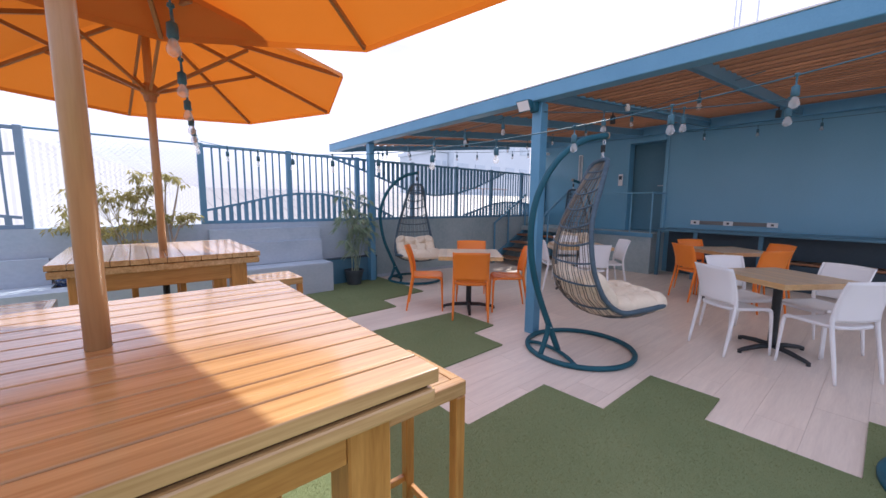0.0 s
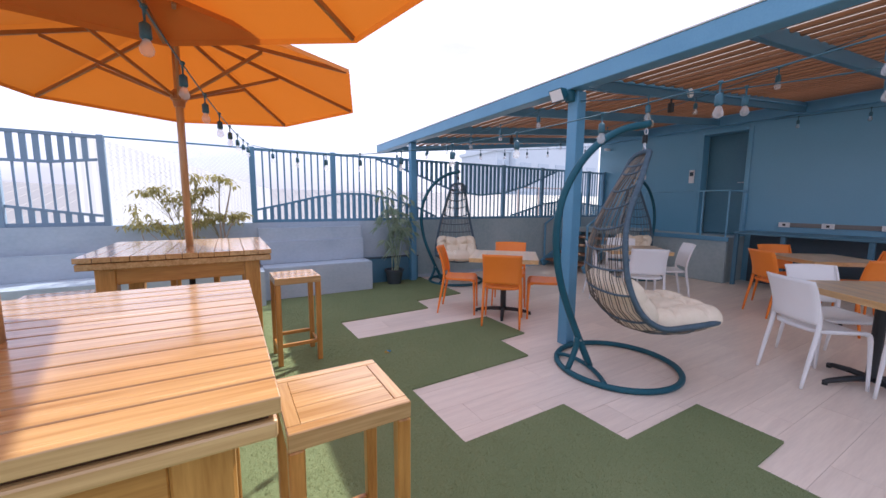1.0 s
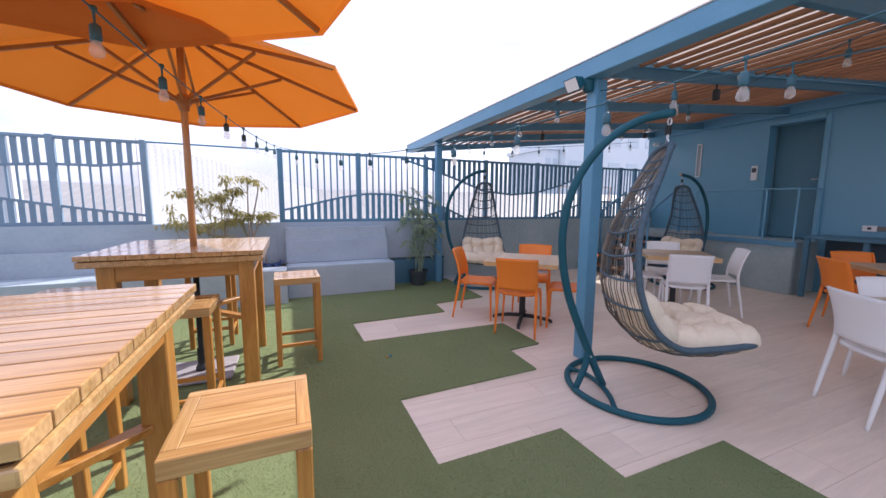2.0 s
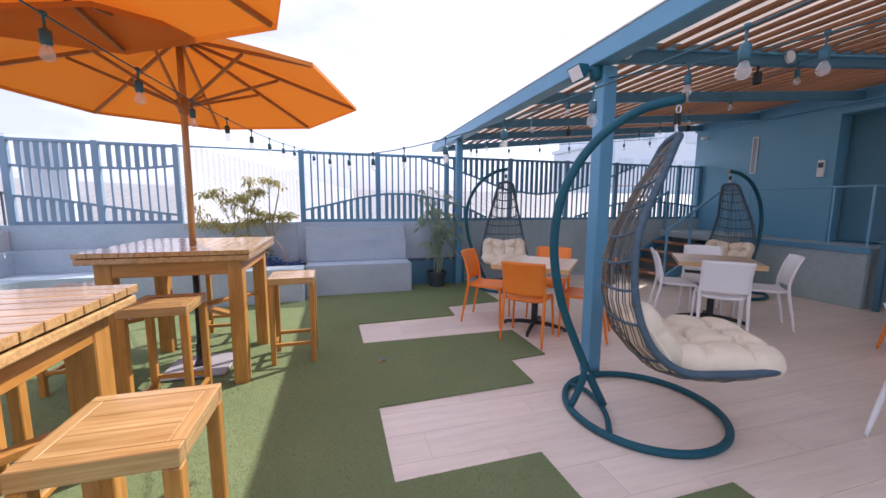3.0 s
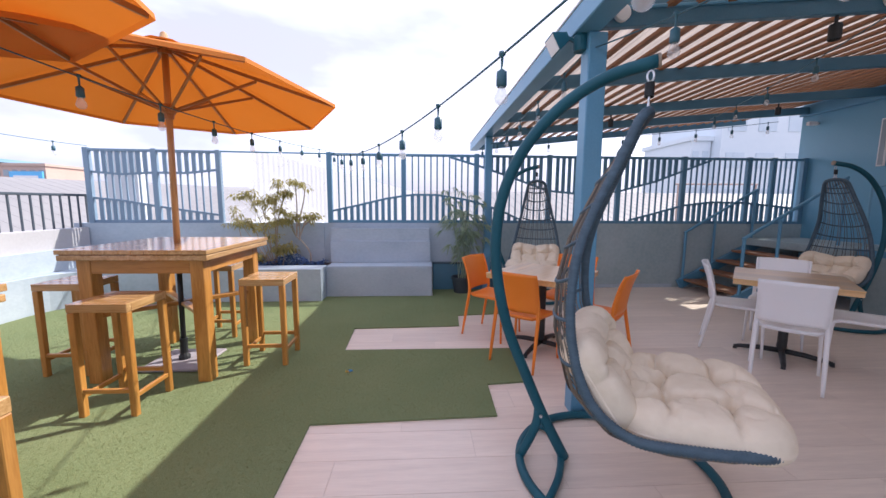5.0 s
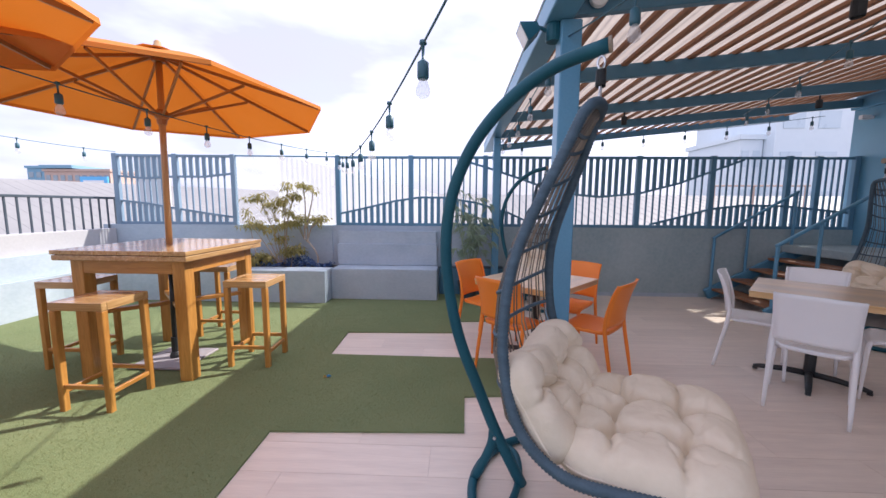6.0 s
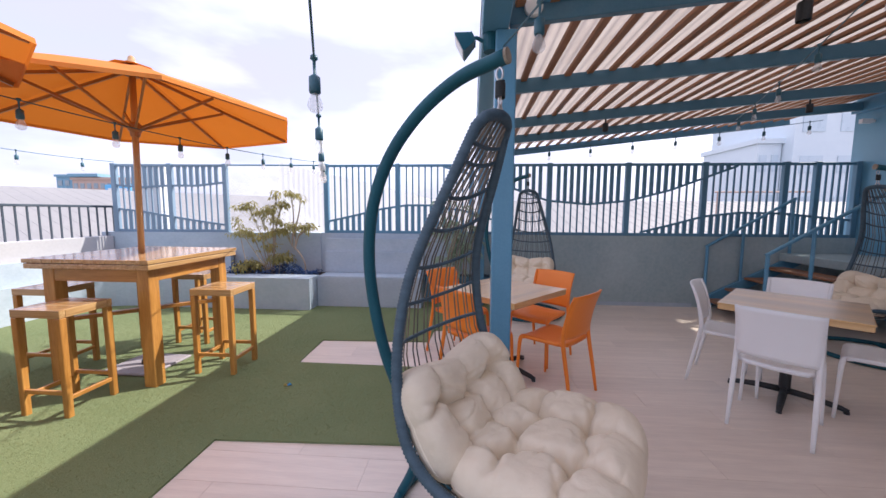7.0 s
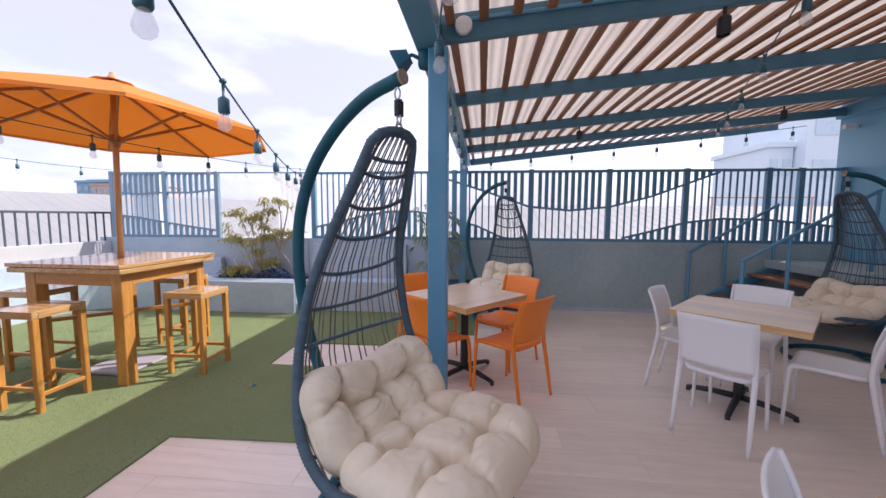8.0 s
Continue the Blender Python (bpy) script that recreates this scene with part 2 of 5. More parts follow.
def put(name, me, parent=None, m=None, label=""):
    ob = new(name, me)
    if parent is not None:
        ob.parent = parent
    if m is not None:
        ob.matrix_basis = m
    if label:
        tagged(ob, label)
    return ob


def part(name, bm, mat, parent=None, label="", smooth=False, m=None):
    return put(name, finish(bm, name, mat, smooth), parent, m, label)


def thing(name, m, label, category, group="", kind=""):
    ob = new(name)
    ob.empty_display_size = 0.1
    ob.matrix_basis = m
    return tagged(ob, label, category, group, kind)


def solid(lo, hi, bevel=0.0, segs=1):
    """A box between two corners with softened edges."""
    bm = bmesh.new()
    bmesh.ops.create_cube(bm, size=1.0)
    for v in bm.verts:
        v.co = Vector([lo[k] + (v.co[k] + 0.5) * (hi[k] - lo[k]) for k in range(3)])
    if bevel:
        bmesh.ops.bevel(bm, geom=bm.edges[:], offset=bevel, segments=segs, affect='EDGES', profile=0.5)
    return bm


def add_box(bm, lo, hi):
    vs = [bm.verts.new((x, y, z)) for x in (lo[0], hi[0]) for y in (lo[1], hi[1]) for z in (lo[2], hi[2])]
    for f in ((0, 1, 3, 2), (4, 6, 7, 5), (0, 4, 5, 1), (2, 3, 7, 6), (0, 2, 6, 4), (1, 5, 7, 3)):
        bm.faces.new([vs[i] for i in f])


def prism(poly, z0, z1):
    """An upright prism over a plan outline."""
    bm = bmesh.new()
    a = [bm.verts.new((x, y, z0)) for x, y in poly]
    b = [bm.verts.new((x, y, z1)) for x, y in poly]
    n = len(poly)
    bm.faces.new(a[::-1]); bm.faces.new(b)
    for i in range(n):
        bm.faces.new((a[i], a[(i + 1) % n], b[(i + 1) % n], b[i]))
    return bm


def sweep(bm, pts, r, sides=8, closed=False, caps=True):
    """A round rod along points; r is one radius or a list."""
    pts = [Vector(p) for p in pts]
    n = len(pts)
    rad = r if isinstance(r, (list, tuple)) else [r] * n
    up = None
    rings = []
    for i, p in enumerate(pts):
        if closed:
            d = (pts[(i + 1) % n] - pts[i - 1]).normalized()
        else:
            d = (pts[min(i + 1, n - 1)] - pts[max(i - 1, 0)]).normalized()
        if up is None:
            up = d.orthogonal().normalized()
        up = (up - d * up.dot(d))
        up = up.normalized() if up.length > 1e-6 else d.orthogonal().normalized()
        side = d.cross(up)
        rings.append([bm.verts.new(p + (up * math.cos(a) + side * math.sin(a)) * rad[i])
                      for a in (2 * math.pi * k / sides for k in range(sides))])
    m = n if closed else n - 1
    for i in range(m):
        a, b = rings[i], rings[(i + 1) % n]
        shift = 0
        if closed and i == n - 1:
            best = min(range(sides), key=lambda s: (b[s].co - a[0].co).length)
            shift = best
        for k in range(sides):
            bm.faces.new((a[k], a[(k + 1) % sides], b[(k + 1 + shift) % sides], b[(k + shift) % sides]))
    if caps and not closed:
        bm.faces.new(rings[0][::-1]); bm.faces.new(rings[-1])
    return bm


def rod(p, q, r, sides=8):
    return sweep(bmesh.new(), [p, q], r, sides)


def lathe(profile, sides=16, centre=(0, 0, 0)):
    """A turned shape from (radius, height) pairs."""
    bm = bmesh.new()
    rings = []
    for r, z in profile:
        rings.append([bm.verts.new((centre[0] + max(r, 1e-4) * math.cos(2 * math.pi * k / sides),
                                    centre[1] + max(r, 1e-4) * math.sin(2 * math.pi * k / sides), centre[2] + z)) for k in range(sides)])
    for a, b in zip(rings, rings[1:]):
        for k in range(sides):
            bm.faces.new((a[k], a[(k + 1) % sides], b[(k + 1) % sides], b[k]))
    bm.faces.new(rings[0][::-1]); bm.faces.new(rings[-1])
    return bm


def spline(pts, n):
    """Points evenly along a smooth curve through pts."""
    pts = [Vector(p) for p in pts]
    out = []
    segs = len(pts) - 1
    for i in range(n):
        f = i / (n - 1) * segs
        k = min(int(f), segs - 1)
        t = f - k
        p0 = pts[k - 1] if k else pts[0] * 2 - pts[1]
        p1, p2 = pts[k], pts[k + 1]
        p3 = pts[k + 2] if k + 2 <= segs else pts[-1] * 2 - pts[-2]
        out.append(0.5 * (2 * p1 + (p2 - p0) * t + (2 * p0 - 5 * p1 + 4 * p2 - p3) * t * t + (3 * p1 - p0 - 3 * p2 + p3) * t ** 3))
    return out


def bar_between(p, q, w, h, bevel=0.0):
    """A straight bar of width w and height h whose long axis joins p and q."""
    p, q = Vector(p), Vector(q)
    d = q - p
    bm = solid((0, -w / 2, -h / 2), (d.length, w / 2, h / 2), bevel)
    x = d.normalized()
    y = Vector((0, 0, 1)).cross(x)
    y = y.normalized() if y.length > 1e-5 else Vector((0, 1, 0))
    z = x.cross(y)
    bm.transform(Matrix.Translation(p) @ Matrix((x, y, z)).transposed().to_4x4())
    return bm


def lerp_table(table, x):
    if x <= table[0][0]:
        return table[0][1]
    for (x0, y0), (x1, y1) in zip(table, table[1:]):
        if x <= x1:
            t = (x - x0) / (x1 - x0)
            return y0 + (y1 - y0) * t
    return table[-1][1]


# ---- large structure ----
FENCE_Y, FENCE_Z0, FENCE_Z1 = 6.55, 1.08, 2.17
WALL_X = 11.42
LAND_X, LAND_Z = 10.72, 0.82

tagged(part("ground", solid((-400, -400, -12.2), (400, 600, -12.0)), M_CITY), "grey city ground far below the roof terrace", "ground", kind="structure")
floor = tagged(part("floor", solid((-0.3, -5.0, -0.3), (WALL_X + 0.2, 6.9, -0.003)), M_GROUT), "pale wood-look tiled terrace floor with fine joints", "floor", kind="structure")

tagged(part("wall_north_rendered", solid((3.4, FENCE_Y - 0.03, 0.0), (5.94, FENCE_Y + 0.17, FENCE_Z0)), M_CONCRETE), "blue-grey rendered parapet wall behind the bench", "wall", kind="structure")
tagged(part("wall_north", solid((5.942, FENCE_Y - 0.03, 0.0), (WALL_X, FENCE_Y + 0.17, FENCE_Z0)), M_CEMENT), "bare grey cement parapet wall below the fence", "wall", kind="structure")
wl = prism([(-0.15, 6.24), (3.4, 6.50), (3.4, 6.72), (-0.15, 6.5)], 0.0, FENCE_Z0)
tagged(part("wall_northwest", wl, M_CONCRETE), "blue-grey rendered parapet wall behind the planter", "wall", kind="structure")
tagged(part("wall_west", solid((-0.15, -5.0, 0.0), (0.06, 6.24, 1.02), 0.006), M_WHITEWALL), "white rendered parapet wall in full sun", "wall", kind="structure")
tagged(part("wall_south", solid((-0.15, -5.2, 0.0), (WALL_X + 0.2, -5.0, 1.05)), M_CONCRETE), "blue-grey rendered parapet closing the terrace", "wall", kind="structure")
tagged(part("skirting", solid((5.95, FENCE_Y - 0.045, 0.0), (9.2, FENCE_Y - 0.032, 0.06), 0.003), M_CONCRETE), "low blue-grey skirting along the parapet", "baseboard", kind="structure")

# building wall with a doorway
DOOR_Y0, DOOR_Y1, DOOR_Z1 = 3.56, 4.36, 2.80
wb = bmesh.new()
add_box(wb, (WALL_X, -5.0, 0.0), (WALL_X + 0.2, DOOR_Y0, 3.6))
add_box(wb, (WALL_X, DOOR_Y1, 0.0), (WALL_X + 0.2, 6.72, 3.6))
add_box(wb, (WALL_X, DOOR_Y0, DOOR_Z1), (WALL_X + 0.2, DOOR_Y1, 3.6))
add_box(wb, (WALL_X, DOOR_Y0, 0.0), (WALL_X + 0.2, DOOR_Y1, LAND_Z))
tagged(part("wall_east", wb, M_WALLBLUE), "smooth slate-blue painted building wall with a doorway", "wall", kind="structure")
wr = bmesh.new()
add_box(wr, (WALL_X + 1.6, 2.6, 0.0), (WALL_X + 1.7, 5.4, 3.6))
add_box(wr, (WALL_X + 0.2, 2.5, 0.0), (WALL_X + 1.7, 2.6, 3.6))
add_box(wr, (WALL_X + 0.2, 5.4, 0.0), (WALL_X + 1.7, 5.5, 3.6))
add_box(wr, (WALL_X + 0.2, 2.5, 3.6), (WALL_X + 1.7, 5.5, 3.7))
add_box(wr, (WALL_X + 0.2, 2.6, LAND_Z - 0.1), (WALL_X + 1.6, 5.4, LAND_Z))
tagged(part("wall_corridor", wr, M_WALLBLUE), "dark slate-blue corridor behind the doorway", "wall", kind="structure")
door = thing("door_1", pose(WALL_X - 0.01, (DOOR_Y0 + DOOR_Y1) / 2, LAND_Z), "slate-blue steel door set back in a grey doorway", "door", kind="structure")
hw, dh = (DOOR_Y1 - DOOR_Y0) / 2, DOOR_Z1 - LAND_Z
for sgn in (-1, 1):
    part("jamb", solid((-0.015, sgn * hw - 0.035, 0.0), (0.22, sgn * hw + 0.035, dh), 0.004), M_WALLBLUE, door)
    part("reveal", solid((0.222, sgn * hw - 0.02 + sgn * 0.02, 0.0), (0.55, sgn * hw + 0.02 + sgn * 0.02, dh), 0.003), M_CEMENT, door, "bare grey reveal of the doorway")
part("door_head", solid((-0.015, -hw + 0.036, dh - 0.05), (0.22, hw - 0.036, dh + 0.03), 0.004), M_WALLBLUE, door)
leaf = part("door_leaf", solid((0.30, -hw + 0.004, 0.01), (0.34, hw - 0.004, dh - 0.002), 0.004), M_DOOR, door, "dark slate-blue door leaf set deep in the wall")
part("handle", sweep(bmesh.new(), [(0.30, -hw + 0.12, 1.0), (0.25, -hw + 0.12, 1.0), (0.25, -hw + 0.24, 1.0)], 0.009, 8), M_CHROME, leaf, "metal lever handle")

# landing and stairs up to the door
tagged(part("landing", solid((LAND_X, 3.5, 0.0), (WALL_X - 0.002, 5.10, LAND_Z), 0.008), M_CEMENT), "raised concrete landing in front of the building door", "landing", kind="structure")
tagged(part("landing_edge", solid((LAND_X - 0.03, 3.46, LAND_Z - 0.07), (LAND_X - 0.002, 5.08, LAND_Z + 0.01), 0.004), M_PAINT), "blue painted steel edge of the landing", "trim", kind="structure")
ST_Y0, ST_Y1 = 5.32, 6.455
stairs = thing("staircase", pose(9.34, ST_Y0, 0), "blue steel stairs with open risers and dark wooden treads", "stairs")
RUN, RISE = 0.262, 0.163
for i in range(4):
    part("tread", solid((i * RUN, 0.03, (i + 1) * RISE - 0.035), (i * RUN + 0.285, ST_Y1 - ST_Y0 - 0.03, (i + 1) * RISE), 0.006), M_TREAD, stairs)
for yy in (0.0, ST_Y1 - ST_Y0):
    part("stringer", bar_between((-0.06, yy, 0.06), (5 * RUN, yy, 5 * RISE - 0.03), 0.05, 0.16, 0.004), M_PAINT, stairs)
for yy, x_end in ((0.0, 1.38), (ST_Y1 - ST_Y0, 1.16)):
    rail = part("handrail", sweep(bmesh.new(), [(-0.02, yy, 0.935), (x_end, yy, 0.935 + 0.59 * (x_end + 0.05))], 0.022, 8), M_PAINT, stairs)
    part("rail_post", rod((-0.0, yy, 0.0), (-0.0, yy, 0.935), 0.022), M_PAINT, rail)
    part("rail_post", rod((0.49, yy, 0.32), (0.49, yy, 0.935 + 0.59 * 0.54), 0.020), M_PAINT, rail)
    part("rail_post", rod((x_end - 0.02, yy, 0.7), (x_end - 0.02, yy, 0.935 + 0.59 * (x_end + 0.03)), 0.020), M_PAINT, rail)
tagged(part("landing_slab", solid((9.34 + 4 * RUN, 5.103, LAND_Z - 0.085), (WALL_X - 0.002, 6.515, LAND_Z + 0.03), 0.01), M_CEMENT), "thick concrete slab at the head of the stairs", "landing", kind="structure")

guard = thing("landing_guard_rail", pose(LAND_X + 0.03, 3.52, LAND_Z), "slim blue steel guard rail along the landing edge", "railing")
part("top_rail", sweep(bmesh.new(), [(0, 0, 0.82), (0, 1.56, 0.82)], 0.014, 8), M_WALLBLUE, guard)
for yy in (0.012, 0.42, 1.54):
    part("post", rod((0, yy, 0.0), (0, yy, 0.82), 0.014), M_WALLBLUE, guard)
part("return_rail", sweep(bmesh.new(), [(0.0, 0.012, 0.82), (0.62, 0.012, 0.82)], 0.014, 8), M_WALLBLUE, guard)
part("post", rod((0.6, 0.012, 0.0), (0.6, 0.012, 0.82), 0.014), M_WALLBLUE, guard)

# built-in benches along the parapets
bench = prism([(3.54, 5.985), (5.11, 5.985), (5.11, 6.515), (3.53, 6.50)], 0.0, 0.465)
bmesh.ops.bevel(bench, geom=bench.edges[:], offset=0.012, segments=2, affect='EDGES')
tagged(part("concrete_bench", bench, M_CONCRETE), "smooth blue-grey concrete bench built against the parapet", "bench", kind="structure")
back = prism([(3.53, 6.34), (5.09, 6.35), (5.09, 6.515), (3.53, 6.50)], 0.467, 0.80)
bmesh.ops.bevel(back, geom=back.edges[:], offset=0.008, segments=2, affect='EDGES')
tagged(part("bench_back", back, M_CONCRETE), "low blue-grey concrete backrest of the bench", "bench back", kind="structure")
back2 = prism([(3.53, 6.40), (5.07, 6.41), (5.07, 6.515), (3.53, 6.50)], 0.802, 1.0)
tagged(part("bench_back_upper", back2, M_CONCRETE), "upper step of the concrete bench backrest", "bench back", kind="structure")
tagged(part("low_plinth", solid((5.128, 6.392, 0.0), (6.12, 6.517, 0.43), 0.006), M_PURLIN), "low dark blue painted plinth along the parapet", "plinth", kind="structure")
tagged(part("plinth_cap", solid((5.125, 6.386, 0.4305), (6.126, 6.517, 0.448), 0.003), M_NAVY), "thin dark cap on the low blue plinth", "trim", kind="structure")
arc = [(0.22 + 0.62 * (1 - math.sin(a)), 5.72 - 0.62 * (1 - math.cos(a))) for a in [i * math.pi / 16 for i in range(9)]]
# planter ledge: straight front, rounded inner corner, then along the west wall
lo_poly = [(3.535, 5.72), (3.535, 6.08), (2.02, 6.02), (2.02, 6.38), (0.07, 6.25), (0.07, 2.6), (0.22, 2.6)] + arc[::-1]
ledge = prism(lo_poly, 0.0, 0.47)
tagged(part("planter_ledge", ledge, M_CONCRETE), "curved pale concrete ledge running along two parapets", "ledge", kind="structure")
tier = prism([(0.065, 3.0), (0.14, 3.0), (0.14, 6.15), (2.0, 6.28), (2.0, 6.37), (0.065, 6.24)], 0.472, 0.76)
tagged(part("ledge_tier", tier, M_CONCRETE), "upper step of the concrete ledge against the parapet", "ledge", kind="structure")
soil = prism([(3.52, 6.085), (3.52, 6.495), (2.025, 6.38), (2.025, 6.025)], 0.0, 0.44)
tagged(part("planter_soil", soil, M_SOIL), "dark soil filling the planter", "soil", kind="structure")

# ---- canopy ----
SLOPE = 0.098
def roof_z(x):
    return 2.44 + SLOPE * (x - 6.0)

canopy = thing("pergola_canopy", pose(0, 0, 0), "blue steel canopy with brown timber slats and translucent sheets", "canopy")
part("post", solid((5.96, 2.79, 0.0), (6.075, 2.905, 2.41), 0.008, 2), M_PAINT, canopy, "square blue painted steel post")
part("post", solid((5.93, 6.28, 0.0), (6.035, 6.385, 2.41), 0.008, 2), M_PAINT, canopy, "square blue painted steel post")
part("fascia_beam", solid((5.885, -2.0, 2.412), (6.03, 7.85, 2.548), 0.006), M_PAINT, canopy, "deep blue steel edge beam")
part("wall_beam", solid((WALL_X - 0.09, -2.0, roof_z(WALL_X) - 0.10), (WALL_X - 0.003, 6.7, roof_z(WALL_X) + 0.07), 0.006), M_PAINT, canopy)
PURLINS = (-1.95, -0.95, 0.3, 1.57, 2.85, 4.07, 5.46, 6.55, 7.78)
def purlin_z(x):
    return 2.44 + 0.083 * (x - 6.0)                 # underside
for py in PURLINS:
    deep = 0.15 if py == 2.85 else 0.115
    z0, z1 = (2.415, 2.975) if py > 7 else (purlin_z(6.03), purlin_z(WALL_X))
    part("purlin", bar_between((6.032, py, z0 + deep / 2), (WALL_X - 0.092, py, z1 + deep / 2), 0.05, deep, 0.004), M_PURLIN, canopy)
part("conduit", sweep(bmesh.new(), [(6.1, 2.815, 2.55), (8.0, 2.815, 2.70), (WALL_X - 0.1, 2.815, 2.975)], 0.011, 6), M_PAINT, canopy, "slim cable conduit clipped to the first purlin")
tagged(part("flashing", solid((5.878, -2.0, 2.549), (6.03, 7.86, 2.562), 0.002), M_FROST), "thin metal flashing along the canopy edge", "flashing", kind="structure")
slat_me = None
n_slat = 29
for i in range(n_slat):
    sx = 6.09 + i * 0.1845
    if sx > WALL_X - 0.1:
        break
    if slat_me is None:
        slat_me = finish(solid((-0.026, -2.0, 0.0), (0.026, 7.76, 0.028), 0.003), "slat", M_SLAT)
    put("slat", slat_me, canopy, pose(sx, 0, roof_z(sx) + 0.084, 0, -math.degrees(math.atan(SLOPE)), 0))
sheet = bmesh.new()
nx = 300
cols_v = []
for j in range(nx + 1):
    x = 5.97 + j * (WALL_X - 0.005 - 5.97) / nx
    dz = 0.008 * math.sin(j * math.pi / 2)
    cols_v.append([sheet.verts.new((x, yy, roof_z(x) + 0.155 + dz)) for yy in (-2.05, 1.0, 4.5, 7.7)])
for a, b in zip(cols_v, cols_v[1:]):
    for k in range(3):
        sheet.faces.new((a[k], b[k], b[k + 1], a[k + 1]))
part("roof_sheet", sheet, M_SHEET, canopy, "translucent corrugated roof sheeting", smooth=True)

# ---- fence ----
UPPER_R = [(4.9, 2.3), (5.25, 2.17), (5.85, 2.0), (6.4, 1.82), (7.0, 1.61), (7.6, 1.555), (8.2, 1.61), (8.8, 1.77), (9.3, 1.96), (9.75, 2.13), (9.95, 2.3)]
LOWER_R = [(3.4, 1.24), (3.9, 1.35), (4.4, 1.47), (4.8, 1.53), (5.2, 1.53), (5.7, 1.45), (6.2, 1.3), (6.6, 1.12), (6.9, 0.9), (8.0, 0.9), (8.3, 1.11), (8.8, 1.24), (9.3, 1.38), (9.8, 1.44), (10.4, 1.43), (10.9, 1.38), (11.4, 1.33)]
UPPER_L = [(0.0, 1.84), (0.5, 1.80), (0.95, 1.83), (1.4, 1.83), (1.9, 1.89)]
LOWER_L = [(0.0, 1.46), (0.5, 1.41), (0.95, 1.33), (1.4, 1.26), (1.9, 1.19)]

def fence_line(x):
    """Where the fence stands for a given x: straight on the right, slightly turned on the left."""
    return FENCE_Y if x > 3.45 else 6.33 + (x - 0.05) * 0.065

def fence_panel(x0, x1, upper, lower, label, paint):
    y0, y1 = fence_line(x0 + 0.001), fence_line(x1 - 0.001)
    if x1 <= 3.45:
        ang = math.degrees(math.atan2(y1 - y0, x1 - x0))
    else:
        y0, ang = FENCE_Y, 0.0
    w = x1 - x0
    th = thing("wavy_fence", pose(x0, y0, FENCE_Z0, 0, 0, ang), label, "fence", "fence panels on the parapet")
    h = FENCE_Z1 - FENCE_Z0
    part("top_rail", solid((0.0, -0.022, h - 0.04), (w, 0.022, h), 0.004), paint, th)
    part("bottom_rail", solid((0.0, -0.022, 0.0), (w, 0.022, 0.045), 0.004), paint, th)
    part("fence_post", solid((-0.038, -0.036, -0.0), (0.038, 0.036, h + 0.012), 0.006), paint, th)
    zc = lambda tab, lx: min(max(lerp_table(tab, x0 + lx) - FENCE_Z0, -1.0), 5.0)
    n = max(4, round((w - 0.076) / 0.098))
    step = (w - 0.076) / n
    for k in range(1, n):
        lx = 0.038 + k * step
        bm = bmesh.new()
        add_box(bm, (lx - 0.011, -0.009, 0.045), (lx + 0.011, 0.009, h - 0.04))
        zu, zl = zc(upper, lx), zc(lower, lx)
        if zu < h - 0.08:
            add_box(bm, (lx - 0.027, -0.013, zu + 0.01), (lx + 0.027, 0.013, h - 0.04))
        if zl > 0.08:
            add_box(bm, (lx - 0.027, -0.013, 0.045), (lx + 0.027, 0.013, zl - 0.01))
        part("bar", bm, paint, th)
    for tab, nm in ((upper, "wave_strip"), (lower, "wave_strip")):
        run = []
        for k in range(41):
            lx = 0.038 + (w - 0.076) * k / 40
            z = zc(tab, lx)
            if 0.05 < z < h - 0.045:
                run.append((lx, z))
        if len(run) > 4:
            bm = bmesh.new()
            prev = None
            for lx, z in run:
                ring = [bm.verts.new((lx, yy, z + dz)) for yy, dz in ((-0.017, -0.016), (0.017, -0.016), (0.017, 0.016), (-0.017, 0.016))]
                if prev:
                    for q in range(4):
                        bm.faces.new((prev[q], prev[(q + 1) % 4], ring[(q + 1) % 4], ring[q]))
                else:
                    bm.faces.new(ring[::-1])
                prev = ring
            bm.faces.new(prev)
            part(nm, bm, paint, th)
    return th

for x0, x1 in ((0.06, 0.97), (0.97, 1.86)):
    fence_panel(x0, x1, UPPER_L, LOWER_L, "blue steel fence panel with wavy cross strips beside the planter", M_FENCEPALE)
for x0, x1 in ((3.50, 4.665), (4.665, 5.83), (5.83, 7.02), (7.02, 8.18), (8.18, 9.28), (9.28, 10.40), (10.40, 10.83), (10.83, 11.36)):
    fence_panel(x0, x1, UPPER_R, LOWER_R, "blue steel fence panel with wavy cross strips on the parapet", M_FENCE)
tagged(part("fence_end_post", solid((11.33, FENCE_Y - 0.035, FENCE_Z0), (11.405, FENCE_Y + 0.035, FENCE_Z1 + 0.01), 0.006), M_FENCE), "square blue steel end post of the fence", "post")
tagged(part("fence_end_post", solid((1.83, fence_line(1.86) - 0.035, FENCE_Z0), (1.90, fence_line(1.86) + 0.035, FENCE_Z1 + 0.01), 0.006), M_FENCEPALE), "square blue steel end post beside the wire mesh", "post")

